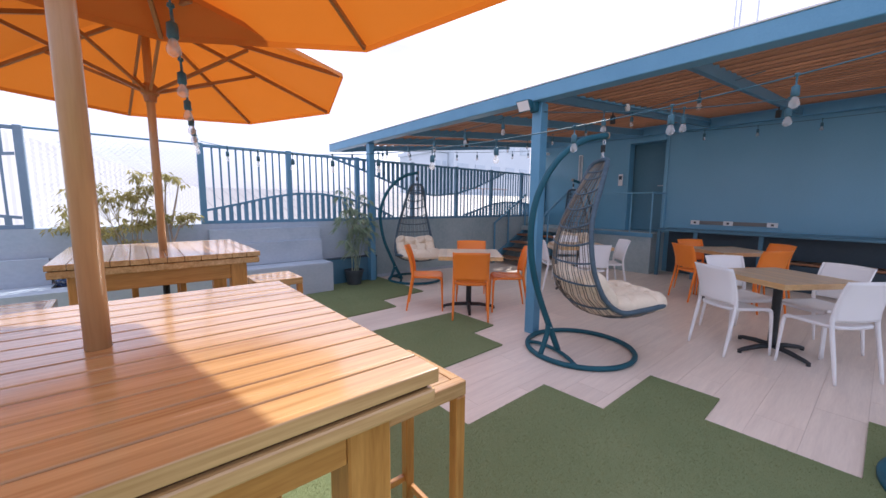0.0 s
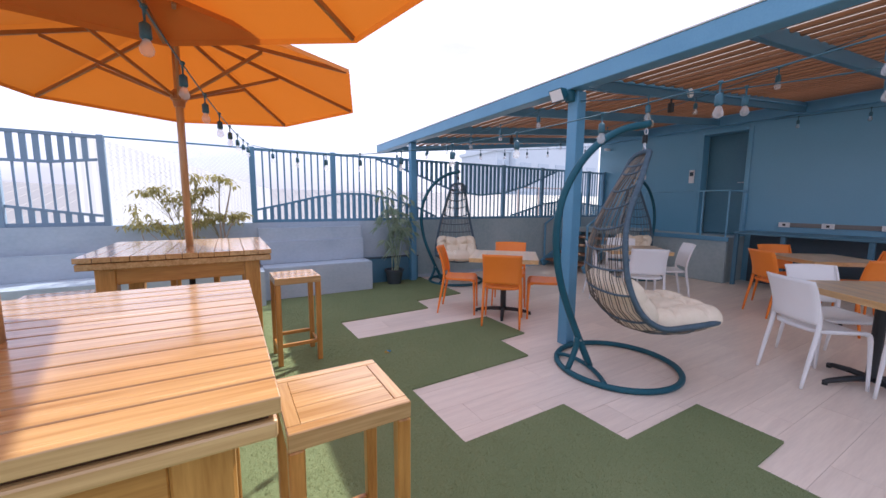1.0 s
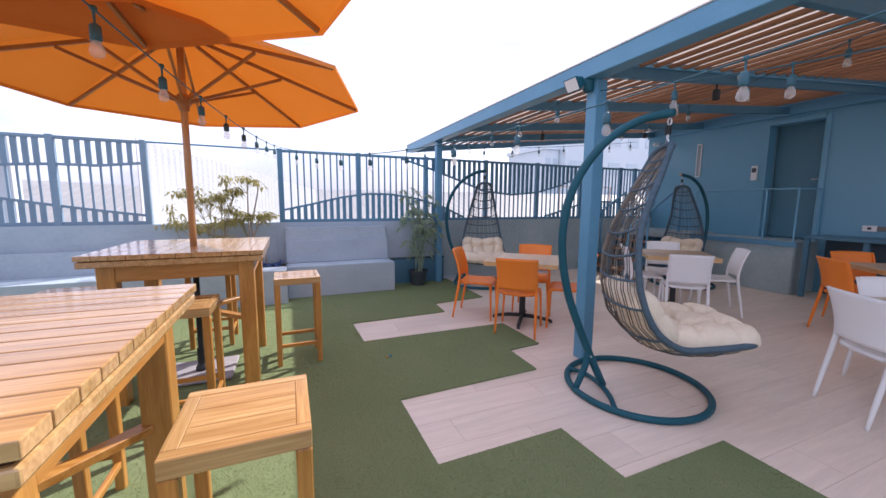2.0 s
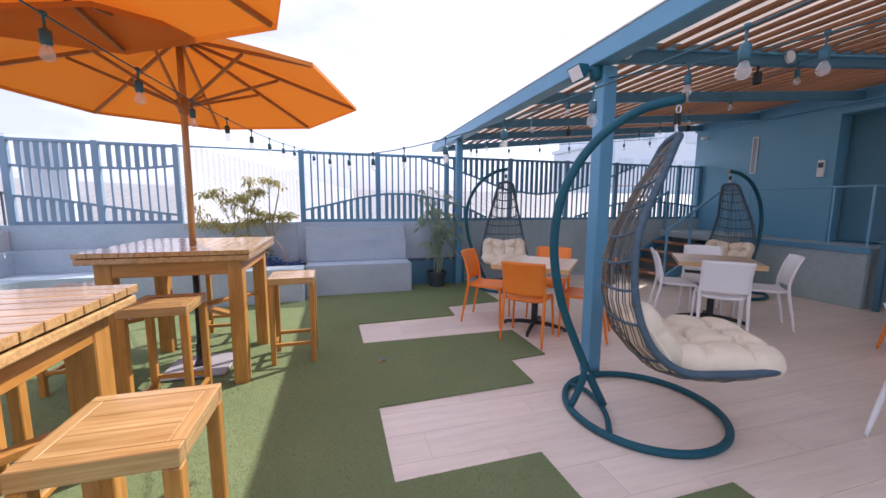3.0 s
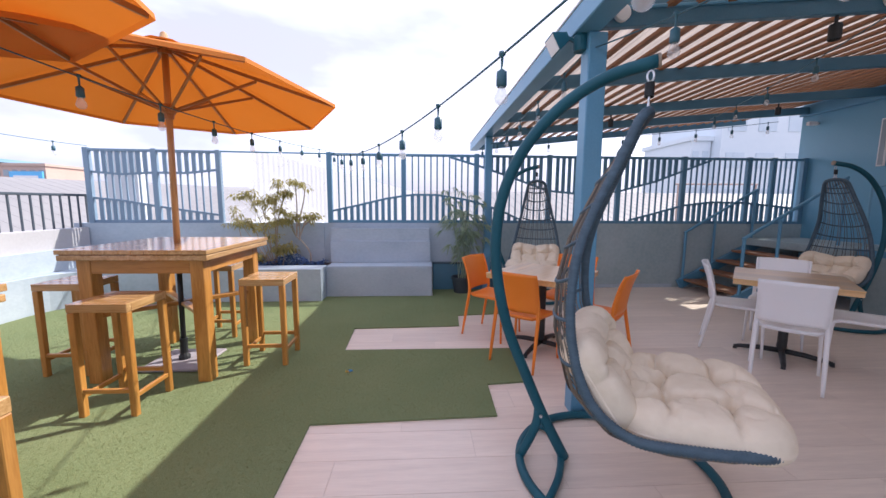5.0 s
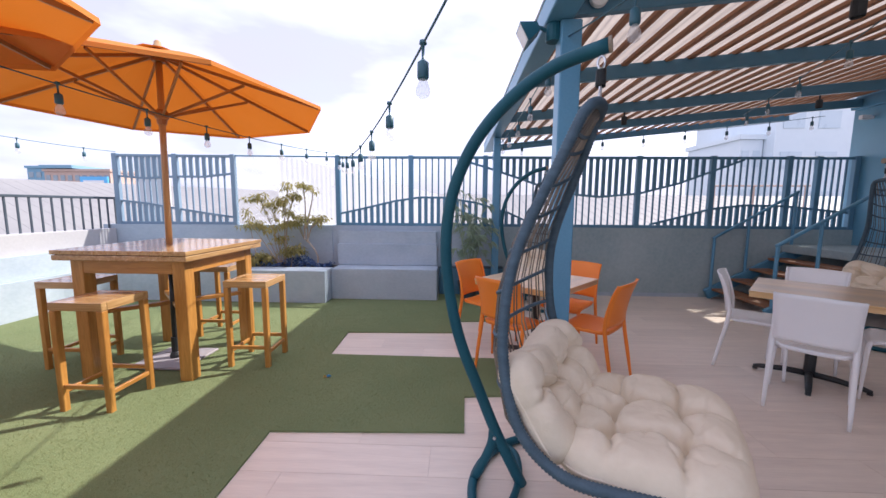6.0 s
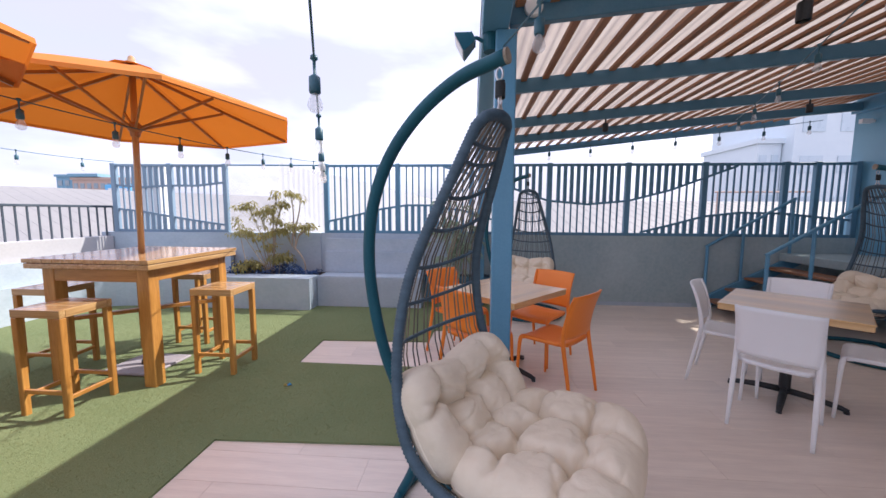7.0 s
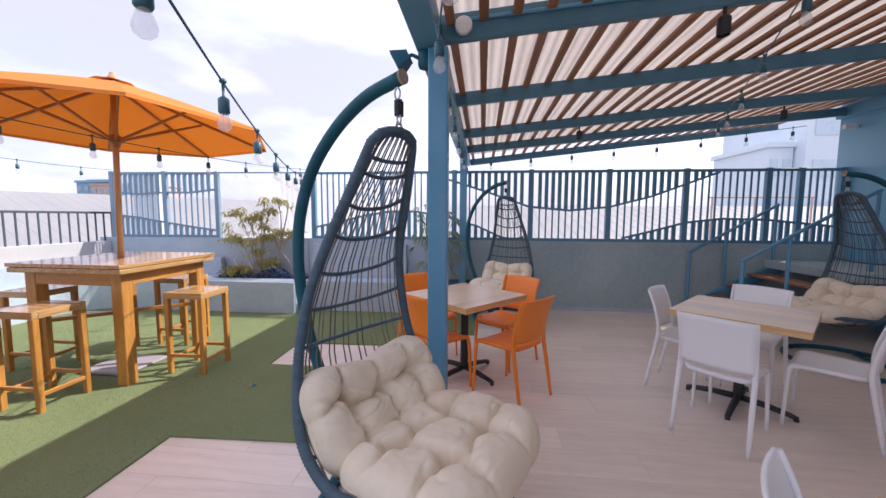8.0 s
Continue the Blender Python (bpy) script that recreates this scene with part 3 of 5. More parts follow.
# wire mesh bay
mesh_bay = thing("wire_mesh_screen", pose(1.88, fence_line(1.88), FENCE_Z0, 0, 0, math.degrees(math.atan(0.065))), "thin wire mesh screen between two fence posts", "mesh screen")
part("top_rail", rod((0.0, 0, FENCE_Z1 - FENCE_Z0 - 0.01), (1.6, 0, FENCE_Z1 - FENCE_Z0 - 0.01), 0.012), M_FENCE, mesh_bay)
wires = bmesh.new()
Wm, Hm, pit = 1.6, FENCE_Z1 - FENCE_Z0 - 0.03, 0.055
k = -Hm
while k < Wm:
    for sgn in (1, -1):
        x_a, x_b, z_a, z_b = k, k + Hm, 0.0, Hm
        if x_a < 0:
            z_a, x_a = -k, 0.0
        if x_b > Wm:
            z_b, x_b = Hm - (x_b - Wm), Wm
        if z_b - z_a > 0.02:
            pa, pb = (x_a, 0, z_a), (x_b, 0, z_b)
            if sgn < 0:
                pa, pb = (Wm - x_a, 0.002, z_a), (Wm - x_b, 0.002, z_b)
            sweep(wires, [pa, pb], 0.0011, 3, caps=False)
    k += pit
tagged(part("wire_netting", wires, M_CHROME, mesh_bay), kind="stuff")

tagged(part("boundary_pier", solid((-0.12, 6.86, -12.0), (0.36, 7.04, 2.2), 0.006), M_FARWALL), "pale grey rendered pier just beyond the fence", "pier", kind="structure")

# west railing on the white parapet
west = thing("parapet_railing", pose(-0.045, 0, 1.02), "dark blue steel railing on the white parapet", "railing")
part("top_rail", solid((-0.02, -4.9, 0.45), (0.02, 6.40, 0.485), 0.005), M_RAIL, west)
bar_me = finish(solid((-0.009, -0.009, 0.0), (0.009, 0.009, 0.45)), "baluster", M_RAIL)
for i in range(85):
    put("baluster", bar_me, west, pose(0, 6.36 - i * 0.132, 0))


# ---- bar tables, stools, umbrellas ----
def bar_table(m, w, d, planks_along_x, label, group, n=12, gap=0.0013, slit=0.005):
    """A tall teak table: planks on a recessed under-frame, four square legs."""
    H = 1.05
    th = thing("bar_table", m, label, "table", group)
    span = d if planks_along_x else w
    pw = span / n
    mat = M_TEAK_X if planks_along_x else M_TEAK_Y
    top = part("tabletop", solid((-w / 2 + 0.006, -d / 2 + 0.006, H - 0.078), (w / 2 - 0.006, d / 2 - 0.006, H - 0.032 - slit), 0.006, 2), mat, th)
    # added dark filler: the shade inside the board gaps is its colour
    part("spacer", solid((-w / 2 + 0.02, -d / 2 + 0.02, H - 0.0318 - slit), (w / 2 - 0.02, d / 2 - 0.02, H - 0.007)), M_GAP_SHADE, top, "dark filler with the shade of the board gaps in its colour")
    L = w if planks_along_x else d
    lo, hi = (-L / 2, -pw / 2 + gap, H - 0.032), (L / 2, pw / 2 - gap, H)
    if not planks_along_x:
        lo, hi = (lo[1], lo[0], lo[2]), (hi[1], hi[0], hi[2])
    me = finish(solid(lo, hi, 0.003, 2), "plank", mat)
    for i in range(n):
        o = -span / 2 + (i + 0.5) * pw
        put("plank", me, top, pose(0, o, 0) if planks_along_x else pose(o, 0, 0))
    ix, iy = w / 2 - 0.125, d / 2 - 0.125
    leg_me = finish(solid((-0.05, -0.05, 0.0), (0.05, 0.05, H - 0.08), 0.005), "leg", M_TEAK_Z)
    for sx in (-1, 1):
        for sy in (-1, 1):
            put("leg", leg_me, th, pose(sx * ix, sy * iy, 0))
    for sy in (-1, 1):
        part("apron", solid((-ix + 0.051, sy * iy - 0.016 + sy * 0.03, H - 0.185), (ix - 0.051, sy * iy + 0.016 + sy * 0.03, H - 0.08), 0.003), M_FRAME_X, th)
    for sx in (-1, 1):
        part("apron", solid((sx * ix - 0.016 + sx * 0.03, -iy + 0.051, H - 0.185), (sx * ix + 0.016 + sx * 0.03, iy - 0.051, H - 0.08), 0.003), M_FRAME_Y, th)
    zb, reach = 0.53, ix - 0.03
    part("cross_brace", bar_between((-reach, -reach, zb), (reach, reach, zb), 0.06, 0.032, 0.003), M_FRAME_X, th)
    for sgn in (-1, 1):                             # the second brace is halved around the pole
        part("cross_brace", bar_between((sgn * 0.035, -sgn * 0.035, zb - 0.002), (sgn * reach, -sgn * reach, zb - 0.002), 0.06, 0.03, 0.003), M_FRAME_X, th)
    return th

bar_table(pose(2.66, 1.588, 0), 1.12, 1.125, True, "tall golden teak bar table with plank top around an umbrella pole", "bar tables", 13, 0.003, 0.012)
bar_table(pose(2.886, 3.79, 0), 1.055, 1.063, False, "tall golden teak bar table on green turf under an orange umbrella", "bar tables")

def bar_stool(m, label):
    """A square teak stool with framed plank seat, straight legs and low stretchers."""
    H, W = 0.762, 0.365
    h = W / 2
    th = thing("bar_stool", m, label, "stool", "bar stools")
    seat = part("seat", solid((-h + 0.03, -h + 0.03, H - 0.03), (h - 0.03, h - 0.03, H - 0.0125), 0.002), M_TEAK_X, th)
    for sy in (-1, 1):
        part("seat_rail", solid((-h, sy * (h - 0.02) - 0.02, H - 0.055), (h, sy * (h - 0.02) + 0.02, H), 0.003), M_TEAK_X, seat)
    for sx in (-1, 1):
        part("seat_rail", solid((sx * (h - 0.02) - 0.02, -h + 0.0403, H - 0.055), (sx * (h - 0.02) + 0.02, h - 0.0403, H), 0.002), M_TEAK_Y, seat)
    iw = W - 0.082
    for i in range(3):
        y0 = -iw / 2 + i * iw / 3
        part("plank", solid((-h + 0.0405, y0 + 0.0008, H - 0.011), (h - 0.0405, y0 + iw / 3 - 0.0008, H - 0.001), 0.002), M_TEAK_X, seat)
    for sx in (-1, 1):
        for sy in (-1, 1):
            bm = solid((-0.022, -0.022, 0.0), (0.022, 0.022, H - 0.057), 0.004)
            for v in bm.verts:                      # slight taper towards the floor
                f = 1 - v.co.z / (H - 0.057)
                v.co.x = v.co.x * (1 - 0.12 * f) + sx * (h - 0.0225 + 0.001 * f)
                v.co.y = v.co.y * (1 - 0.12 * f) + sy * (h - 0.0225 + 0.001 * f)
            part("leg", bm, M_TEAK_Z, th)
    for sy in (-1, 1):
        part("stretcher", solid((-h + 0.04, sy * (h - 0.018) - 0.011, 0.17), (h - 0.04, sy * (h - 0.018) + 0.011, 0.20), 0.003), M_FRAME_X, th)
    for sx in (-1, 1):
        part("stretcher", solid((sx * (h - 0.018) - 0.011, -h + 0.04, 0.13), (sx * (h - 0.018) + 0.011, h - 0.04, 0.16), 0.003), M_FRAME_Y, th)
    return th

stool = bar_stool(pose(3.445, 1.553, 0), "square teak bar stool with a plank seat beside a table")
for sx, sy, sr in ((2.948, 3.045, 0), (3.633, 3.783, 1), (2.873, 4.475, 0), (2.15, 3.645, 1), (2.63, 2.285, 0)):
    copy_thing(stool, pose(sx, sy, 0, 0, 0, sr))

def umbrella(m, turn, label, R=1.33, drop=0.0):
    """A market umbrella: wooden pole, eight ribs with struts, eight fabric gores and a short valance."""
    ZE, ZT, ZH = 2.245 - drop, 2.68 - drop, 2.14 - drop
    th = thing("market_umbrella", m, label, "umbrella", "orange market umbrellas")
    part("pole", sweep(bmesh.new(), [(0, 0, 1.0), (0, 0, ZT - 0.02)], 0.025, 16), M_POLE, th, "varnished wooden pole", smooth=True)
    part("lower_pole", sweep(bmesh.new(), [(0, 0, 0.03), (0, 0, 1.0)], 0.021, 12), M_BLACK, th, "dark steel lower pole", smooth=True)
    base = part("base_plate", solid((-0.24, -0.24, 0.012), (0.24, 0.24, 0.036), 0.008), M_GRANITE, th, "pale square weighted base plate")
    part("collar", lathe([(0.0, 0.036), (0.045, 0.036), (0.045, 0.06), (0.03, 0.09), (0.03, 0.22), (0.0, 0.22)], 12), M_BLACK, base)
    part("hub", lathe([(0.0, ZH - 0.07), (0.034, ZH - 0.07), (0.04, ZH - 0.03), (0.052, ZH - 0.02), (0.052, ZH + 0.03), (0.034, ZH + 0.05), (0.0, ZH + 0.05)], 14), M_RIB, th, "turned wooden runner hub")
    part("top_hub", lathe([(0.0, ZT - 0.1), (0.05, ZT - 0.1), (0.05, ZT - 0.03), (0.0, ZT - 0.03)], 14), M_RIB, th)
    part("finial", lathe([(0.0, ZT), (0.05, ZT), (0.055, ZT + 0.015), (0.03, ZT + 0.03), (0.026, ZT + 0.06), (0.012, ZT + 0.075), (0.0, ZT + 0.078)], 12), M_POLE, th, "pale turned wooden finial", smooth=True)
    corners = [Vector((R * math.cos(radians(turn + 45 * k)), R * math.sin(radians(turn + 45 * k)), ZE)) for k in range(8)]
    apex = Vector((0, 0, ZT))
    canopy_bm = bmesh.new()
    for k in range(8):
        a, b = corners[k], corners[(k + 1) % 8]
        grid = []
        n = 8
        for i in range(n + 1):
            f = i / n
            row = []
            for j in range(5):
                g = j / 4
                e = a.lerp(b, g)
                p = apex.lerp(e, f)
                p.z += 0.03 * math.sin(f * math.pi) * 0.6          # rib bow
                p.z -= 0.012 * math.sin(g * math.pi) * math.sin(f * math.pi)       # cloth sag between ribs
                row.append(canopy_bm.verts.new(p))
            grid.append(row)
        for i in range(n):
            for j in range(4):
                canopy_bm.faces.new((grid[i][j], grid[i + 1][j], grid[i + 1][j + 1], grid[i][j + 1]))
        hem = [canopy_bm.verts.new(v.co + Vector((v.co.x * 0.003, v.co.y * 0.003, -0.028))) for v in grid[n]]
        for j in range(4):
            canopy_bm.faces.new((grid[n][j], hem[j], hem[j + 1], grid[n][j + 1]))
    bmesh.ops.remove_doubles(canopy_bm, verts=canopy_bm.verts[:], dist=0.0005)
    canopy_part = part("canopy", canopy_bm, M_FABRIC, th, "taut orange fabric canopy")
    canopy_part.data.polygons.foreach_set("use_smooth", [False] * len(canopy_part.data.polygons))
    cap = bmesh.new()
    ring = [cap.verts.new((0.17 * math.cos(radians(turn + 45 * k)), 0.17 * math.sin(radians(turn + 45 * k)), ZT - 0.025)) for k in range(8)]
    tip = cap.verts.new((0, 0, ZT + 0.014))
    for k in range(8):
        cap.faces.new((ring[k], ring[(k + 1) % 8], tip))
    part("vent_cap", cap, M_FABRIC, canopy_part)
    for k in range(8):
        c = corners[k]
        rib = part("rib", bar_between((c.x * 0.04, c.y * 0.04, ZT - 0.06), (c.x * 0.985, c.y * 0.985, ZE - 0.015), 0.018, 0.026, 0.002), M_RIB, th)
        mid = apex.lerp(c, 0.52)
        part("strut", bar_between((c.x * 0.03, c.y * 0.03, ZH), (mid.x, mid.y, mid.z - 0.05), 0.016, 0.022, 0.002), M_RIB, rib)
    return th

umbrella(pose(2.66, 1.62, 0, 0.4), 33.8, "open orange market umbrella with wooden ribs through a bar table", 1.347, 0.019)
umbrella(pose(2.892, 3.735, 0, -1.4), 4.8, "open orange market umbrella with wooden ribs over turf")

# ---- chairs and cafe tables ----
def plastic_chair(m, mat, label, group):
    """A one-piece moulded chair, facing +x."""
    th = thing("plastic_chair", m, label, "chair", group)
    bm = bmesh.new()
    nu, nv = 12, 12
    grid = {}
    for i in range(nu + 1):
        for j in range(nv + 1):
            u, v = i / nu * 2 - 1, j / nv * 2 - 1
            x = -0.002 + u * 0.2
            half = 0.205 + 0.015 * u
            y = v * half
            z = 0.455 - 0.018 * (1 - v * v) * (1 - 0.5 * u * u) - 0.02 * max(0, u - 0.7) / 0.3 + 0.004 * (u < -0.8)
            if abs(u) > 0.99 and abs(v) > 0.99:
                x -= 0.02 * u; y -= 0.02 * v
            grid[i, j] = (bm.verts.new((x, y, z)), bm.verts.new((x * 0.985, y * 0.97, z - 0.028)))
    for i in range(nu):
        for j in range(nv):
            bm.faces.new([grid[q][0] for q in ((i, j), (i + 1, j), (i + 1, j + 1), (i, j + 1))])
            bm.faces.new([grid[q][1] for q in ((i, j + 1), (i + 1, j + 1), (i + 1, j), (i, j))])
    edge = [(i, 0) for i in range(nu)] + [(nu, j) for j in range(nv)] + [(i, nv) for i in range(nu, 0, -1)] + [(0, j) for j in range(nv, 0, -1)]
    for a, b in zip(edge, edge[1:] + edge[:1]):
        bm.faces.new((grid[a][0], grid[a][1], grid[b][1], grid[b][0]))
    part("seat", bm, mat, th, smooth=True)
    bm = bmesh.new()
    grid = {}
    for i in range(nu + 1):
        for j in range(nv + 1):
            v, f = j / nv * 2 - 1, i / nu
            z = 0.492 + f * 0.336 + 0.006 * (1 - v * v) * (f > 0.95)
            half = 0.203 + 0.01 * f
            x = -0.19 - 0.065 * f * f - 0.018 * f - 0.03 * (1 - v * v)
            grid[i, j] = (bm.verts.new((x, v * half, z)), bm.verts.new((x - 0.013, v * half * 0.99, z)))
    for i in range(nu):
        for j in range(nv):
            bm.faces.new([grid[q][0] for q in ((i, j), (i + 1, j), (i + 1, j + 1), (i, j + 1))])
            bm.faces.new([grid[q][1] for q in ((i, j + 1), (i + 1, j + 1), (i + 1, j), (i, j))])
    for a, b in zip(edge, edge[1:] + edge[:1]):
        bm.faces.new((grid[a][0], grid[a][1], grid[b][1], grid[b][0]))
    part("backrest", bm, mat, th, smooth=True)
    for s in (-1, 1):
        pts = spline([(0.198, s * 0.221, 0.0), (0.191, s * 0.211, 0.25), (0.185, s * 0.202, 0.40), (0.162, s * 0.194, 0.437), (0.1, s * 0.19, 0.441)], 14)
        part("leg", sweep(bmesh.new(), pts, [0.0105, 0.0112, 0.012, 0.013, 0.014, 0.015, 0.016, 0.0165, 0.017, 0.017, 0.0165, 0.015, 0.012, 0.008], 8), mat, th, smooth=True)
        pts = spline([(-0.271, s * 0.209, 0.0), (-0.237, s * 0.206, 0.2), (-0.197, s * 0.203, 0.42), (-0.19, s * 0.202, 0.52), (-0.206, s * 0.203, 0.63), (-0.236, s * 0.206, 0.74), (-0.274, s * 0.208, 0.826)], 18)
        part("leg", sweep(bmesh.new(), pts, [0.0105 + 0.006 * math.sin(min(1.0, k / 12) * math.pi) ** 0.8 for k in range(18)], 8), mat, th, smooth=True)
    return th

def cafe_table(m, side, label, top_mat, height=0.75):
    """A square laminated top on a black cross-foot pedestal."""
    th = thing("cafe_table", m, label, "table", "cafe tables under the canopy")
    h = side / 2
    top = part("tabletop", solid((-h + 0.004, -h + 0.004, height - 0.05), (h - 0.004, h - 0.004, height - 0.012), 0.003), top_mat, th)
    n = 15
    me = finish(solid((-h, -h / n + 0.0003, -0.011), (h, h / n - 0.0003, 0.0), 0.0008), "strip", top_mat)
    for i in range(n):
        put("strip", me, top, pose(0, -h + (i + 0.5) * side / n, height))
    part("column", lathe([(0.0, 0.05), (0.036, 0.05), (0.036, height - 0.06), (0.0, height - 0.06)], 14), M_BLACK, th, smooth=False)
    part("spider", solid((-0.16, -0.16, height - 0.06), (0.16, 0.16, height - 0.052), 0.003), M_BLACK, th)
    for k in range(4):
        pts = [(0, 0, 0.062), (0.16, 0, 0.055), (0.30, 0, 0.034), (0.345, 0, 0.022)]
        bm = sweep(bmesh.new(), pts, [0.026, 0.024, 0.02, 0.016], 8)
        bm.transform(pose(0, 0, 0, 0, 0, 90 * k))
        foot = part("foot", bm, M_BLACK, th, smooth=True)
        a = radians(90 * k)
        part("glide", lathe([(0.0, 0.0), (0.018, 0.0), (0.016, 0.02), (0.0, 0.02)], 8, (0.335 * math.cos(a), 0.335 * math.sin(a), 0)), M_BLACK, foot)
    return th

TABLES = {"A": (6.13, 3.97, 48.8, 0.80), "B": (8.288, 3.643, 137.9, 0.80), "C": (7.40, 1.065, 56.4, 0.80), "D": (9.50, 1.94, 52.0, 0.80)}
for key, (tx, ty, tr, side) in TABLES.items():
    lab = {"A": "square wooden cafe table between orange chairs beside the post", "B": "square striped wooden cafe table between white chairs by the stairs",
           "C": "square wooden cafe table on a black pedestal with white chairs", "D": "square wooden cafe table with orange chairs near the counter"}[key]
    cafe_table(pose(tx, ty, 0, 0, 0, tr), side, lab, M_TOP_LIGHT)

orange = plastic_chair(pose(5.906, 3.706, 0, 0, 0, 46.8), M_ORANGE, "orange moulded plastic chair at a square cafe table", "orange chairs")
for cx, cy, cr in ((5.739, 4.359, -39.3), (6.517, 3.656, 137.9), (6.516, 4.317, -131.9), (9.173, 2.223, -35.7), (9.165, 1.549, 58), (9.896, 1.605, 140.6), (9.766, 2.358, -125.6)):
    copy_thing(orange, pose(cx, cy, 0, 0, 0, cr))
white = plastic_chair(pose(7.932, 3.268, 0, 0, 0, 46), M_WHITE, "white moulded plastic chair at a square cafe table", "white chairs")
for cx, cy, cr in ((8.696, 3.385, 135.7), (8.047, 3.902, -38.8), (8.594, 4.035, -138.4), (7.205, 1.345, -32.9), (7.207, 0.705, 55.2), (7.744, 1.415, -128.5), (7.831, 0.812, 148)):
    copy_thing(white, pose(cx, cy, 0, 0, 0, cr))

# ---- hanging egg chairs ----
SPINE = [(0.008, 1.721), (-0.14, 1.494), (-0.259, 1.227), (-0.299, 1.039), (-0.299, 0.828), (-0.234, 0.596), (-0.073, 0.43), (0.137, 0.392), (0.356, 0.417), (0.517, 0.471), (0.556, 0.492)]
RIM = [(0.009, 1.733), (-0.057, 1.559), (-0.159, 1.30), (-0.198, 1.095), (-0.187, 0.846), (-0.106, 0.627), (0.045, 0.518), (0.229, 0.529), (0.425, 0.549), (0.52, 0.545), (0.556, 0.53)]
WIDTH = [0.121, 0.165, 0.226, 0.279, 0.332, 0.377, 0.388, 0.394, 0.365, 0.292, 0.0]

def shell_point(v, u):
    """A point of the woven shell: v runs from the top hook to the front lip, u from edge to edge."""
    f = v * (len(SPINE) - 1)
    k = min(int(f), len(SPINE) - 2)
    t = f - k
    sp = Vector(SPINE[k]).lerp(Vector(SPINE[k + 1]), t)
    rm = Vector(RIM[k]).lerp(Vector(RIM[k + 1]), t)
    w = WIDTH[k] + (WIDTH[k + 1] - WIDTH[k]) * t
    a = u * math.pi / 2
    e = 1 - math.cos(a)
    p = sp.lerp(rm, e)
    return Vector((p.x, w * math.sin(a), p.y))

def rim_curve(n):
    """The outline of the opening: down one side, round the front lip and back up over the top."""
    side = []
    for k in range(len(RIM)):
        side.append((RIM[k][0], WIDTH[k], RIM[k][1]))
    right = spline(side[:-1] + [(0.548, 0.21, 0.537)], n)
    front = spline([(0.548, 0.21, 0.537), (0.56, 0.11, 0.531), (0.563, 0.0, 0.53), (0.56, -0.11, 0.531), (0.548, -0.21, 0.537)], 9)[1:-1]
    left = [Vector((p.x, -p.y, p.z)) for p in reversed(right)]
    arch = [Vector((0.03, -0.095, 1.766)), Vector((0.044, -0.052, 1.781)), Vector((0.05, 0.0, 1.785)), Vector((0.044, 0.052, 1.781)), Vector((0.03, 0.095, 1.766))]
    loop = right + front + left + arch
    out, carry, step = [], 0.0, 0.0066             # even steps along the loop
    for a, b in zip(loop, loop[1:] + loop[:1]):
        d = (b - a).length
        while carry < d:
            out.append(a.lerp(b, carry / d))
            carry += step
        carry -= d
    return out[:len(out) // 2 * 2]

def egg_chair_stand(m, label):
    th = thing("egg_chair_stand", m, label, "swing stand", "hanging chair stands")
    ring = [(0.487 * math.cos(a), 0.487 * math.sin(a), 0.024) for a in [2 * math.pi * k / 64 for k in range(64)]]
    part("base_ring", sweep(bmesh.new(), ring, 0.023, 10, closed=True), M_STEEL, th, smooth=True)
    inner = spline([(-0.42, 0.246, 0.03), (-0.325, 0.18, 0.03), (-0.27, 0.0, 0.03), (-0.27, -0.18, 0.03), (-0.31, -0.365, 0.03)], 20)
    part("inner_brace", sweep(bmesh.new(), inner, 0.018, 8), M_STEEL, th, smooth=True)
    lean = [(-0.25, -0.02, 0.03), (-0.372, -0.05, 0.277), (-0.472, -0.06, 0.505), (-0.56, -0.08, 0.731), (-0.615, -0.092, 0.965), (-0.633, -0.106, 1.203), (-0.598, -0.119, 1.443), (-0.499, -0.128, 1.659), (-0.349, -0.127, 1.832), (-0.159, -0.137, 1.947), (0.045, -0.16, 1.992)]
    pole_pts = spline(lean, 54)
    pole = part("arched_pole", sweep(bmesh.new(), pole_pts, 0.028, 12), M_STEEL, th, smooth=True)
    part("foot_strut", sweep(bmesh.new(), spline([(-0.39, -0.053, 0.30), (-0.398, -0.056, 0.22), (-0.435, -0.066, 0.12), (-0.478, -0.08, 0.03)], 10), 0.024, 8), M_STEEL, th, smooth=True)
    part("clamp_bolt", lathe([(0.0, -0.036), (0.008, -0.036), (0.008, 0.036), (0.0, 0.036)], 8), M_CHROME, pole, "small bright clamp bolt", m=pose(-0.375, -0.052, 0.277, 90, 0, 0))
    part("end_cap", sweep(bmesh.new(), [(0.045, -0.16, 1.992), (0.056, -0.161, 1.993)], 0.0295, 12), M_TWIG, pole, "pale worn end cap")
    part("hook", sweep(bmesh.new(), [(0.022 + 0.013 * math.cos(a), -0.157, 1.934 + 0.022 * math.sin(a)) for a in [i * math.pi / 6 for i in range(12)]], 0.0045, 6, closed=True), M_CHROME, pole)
    return th

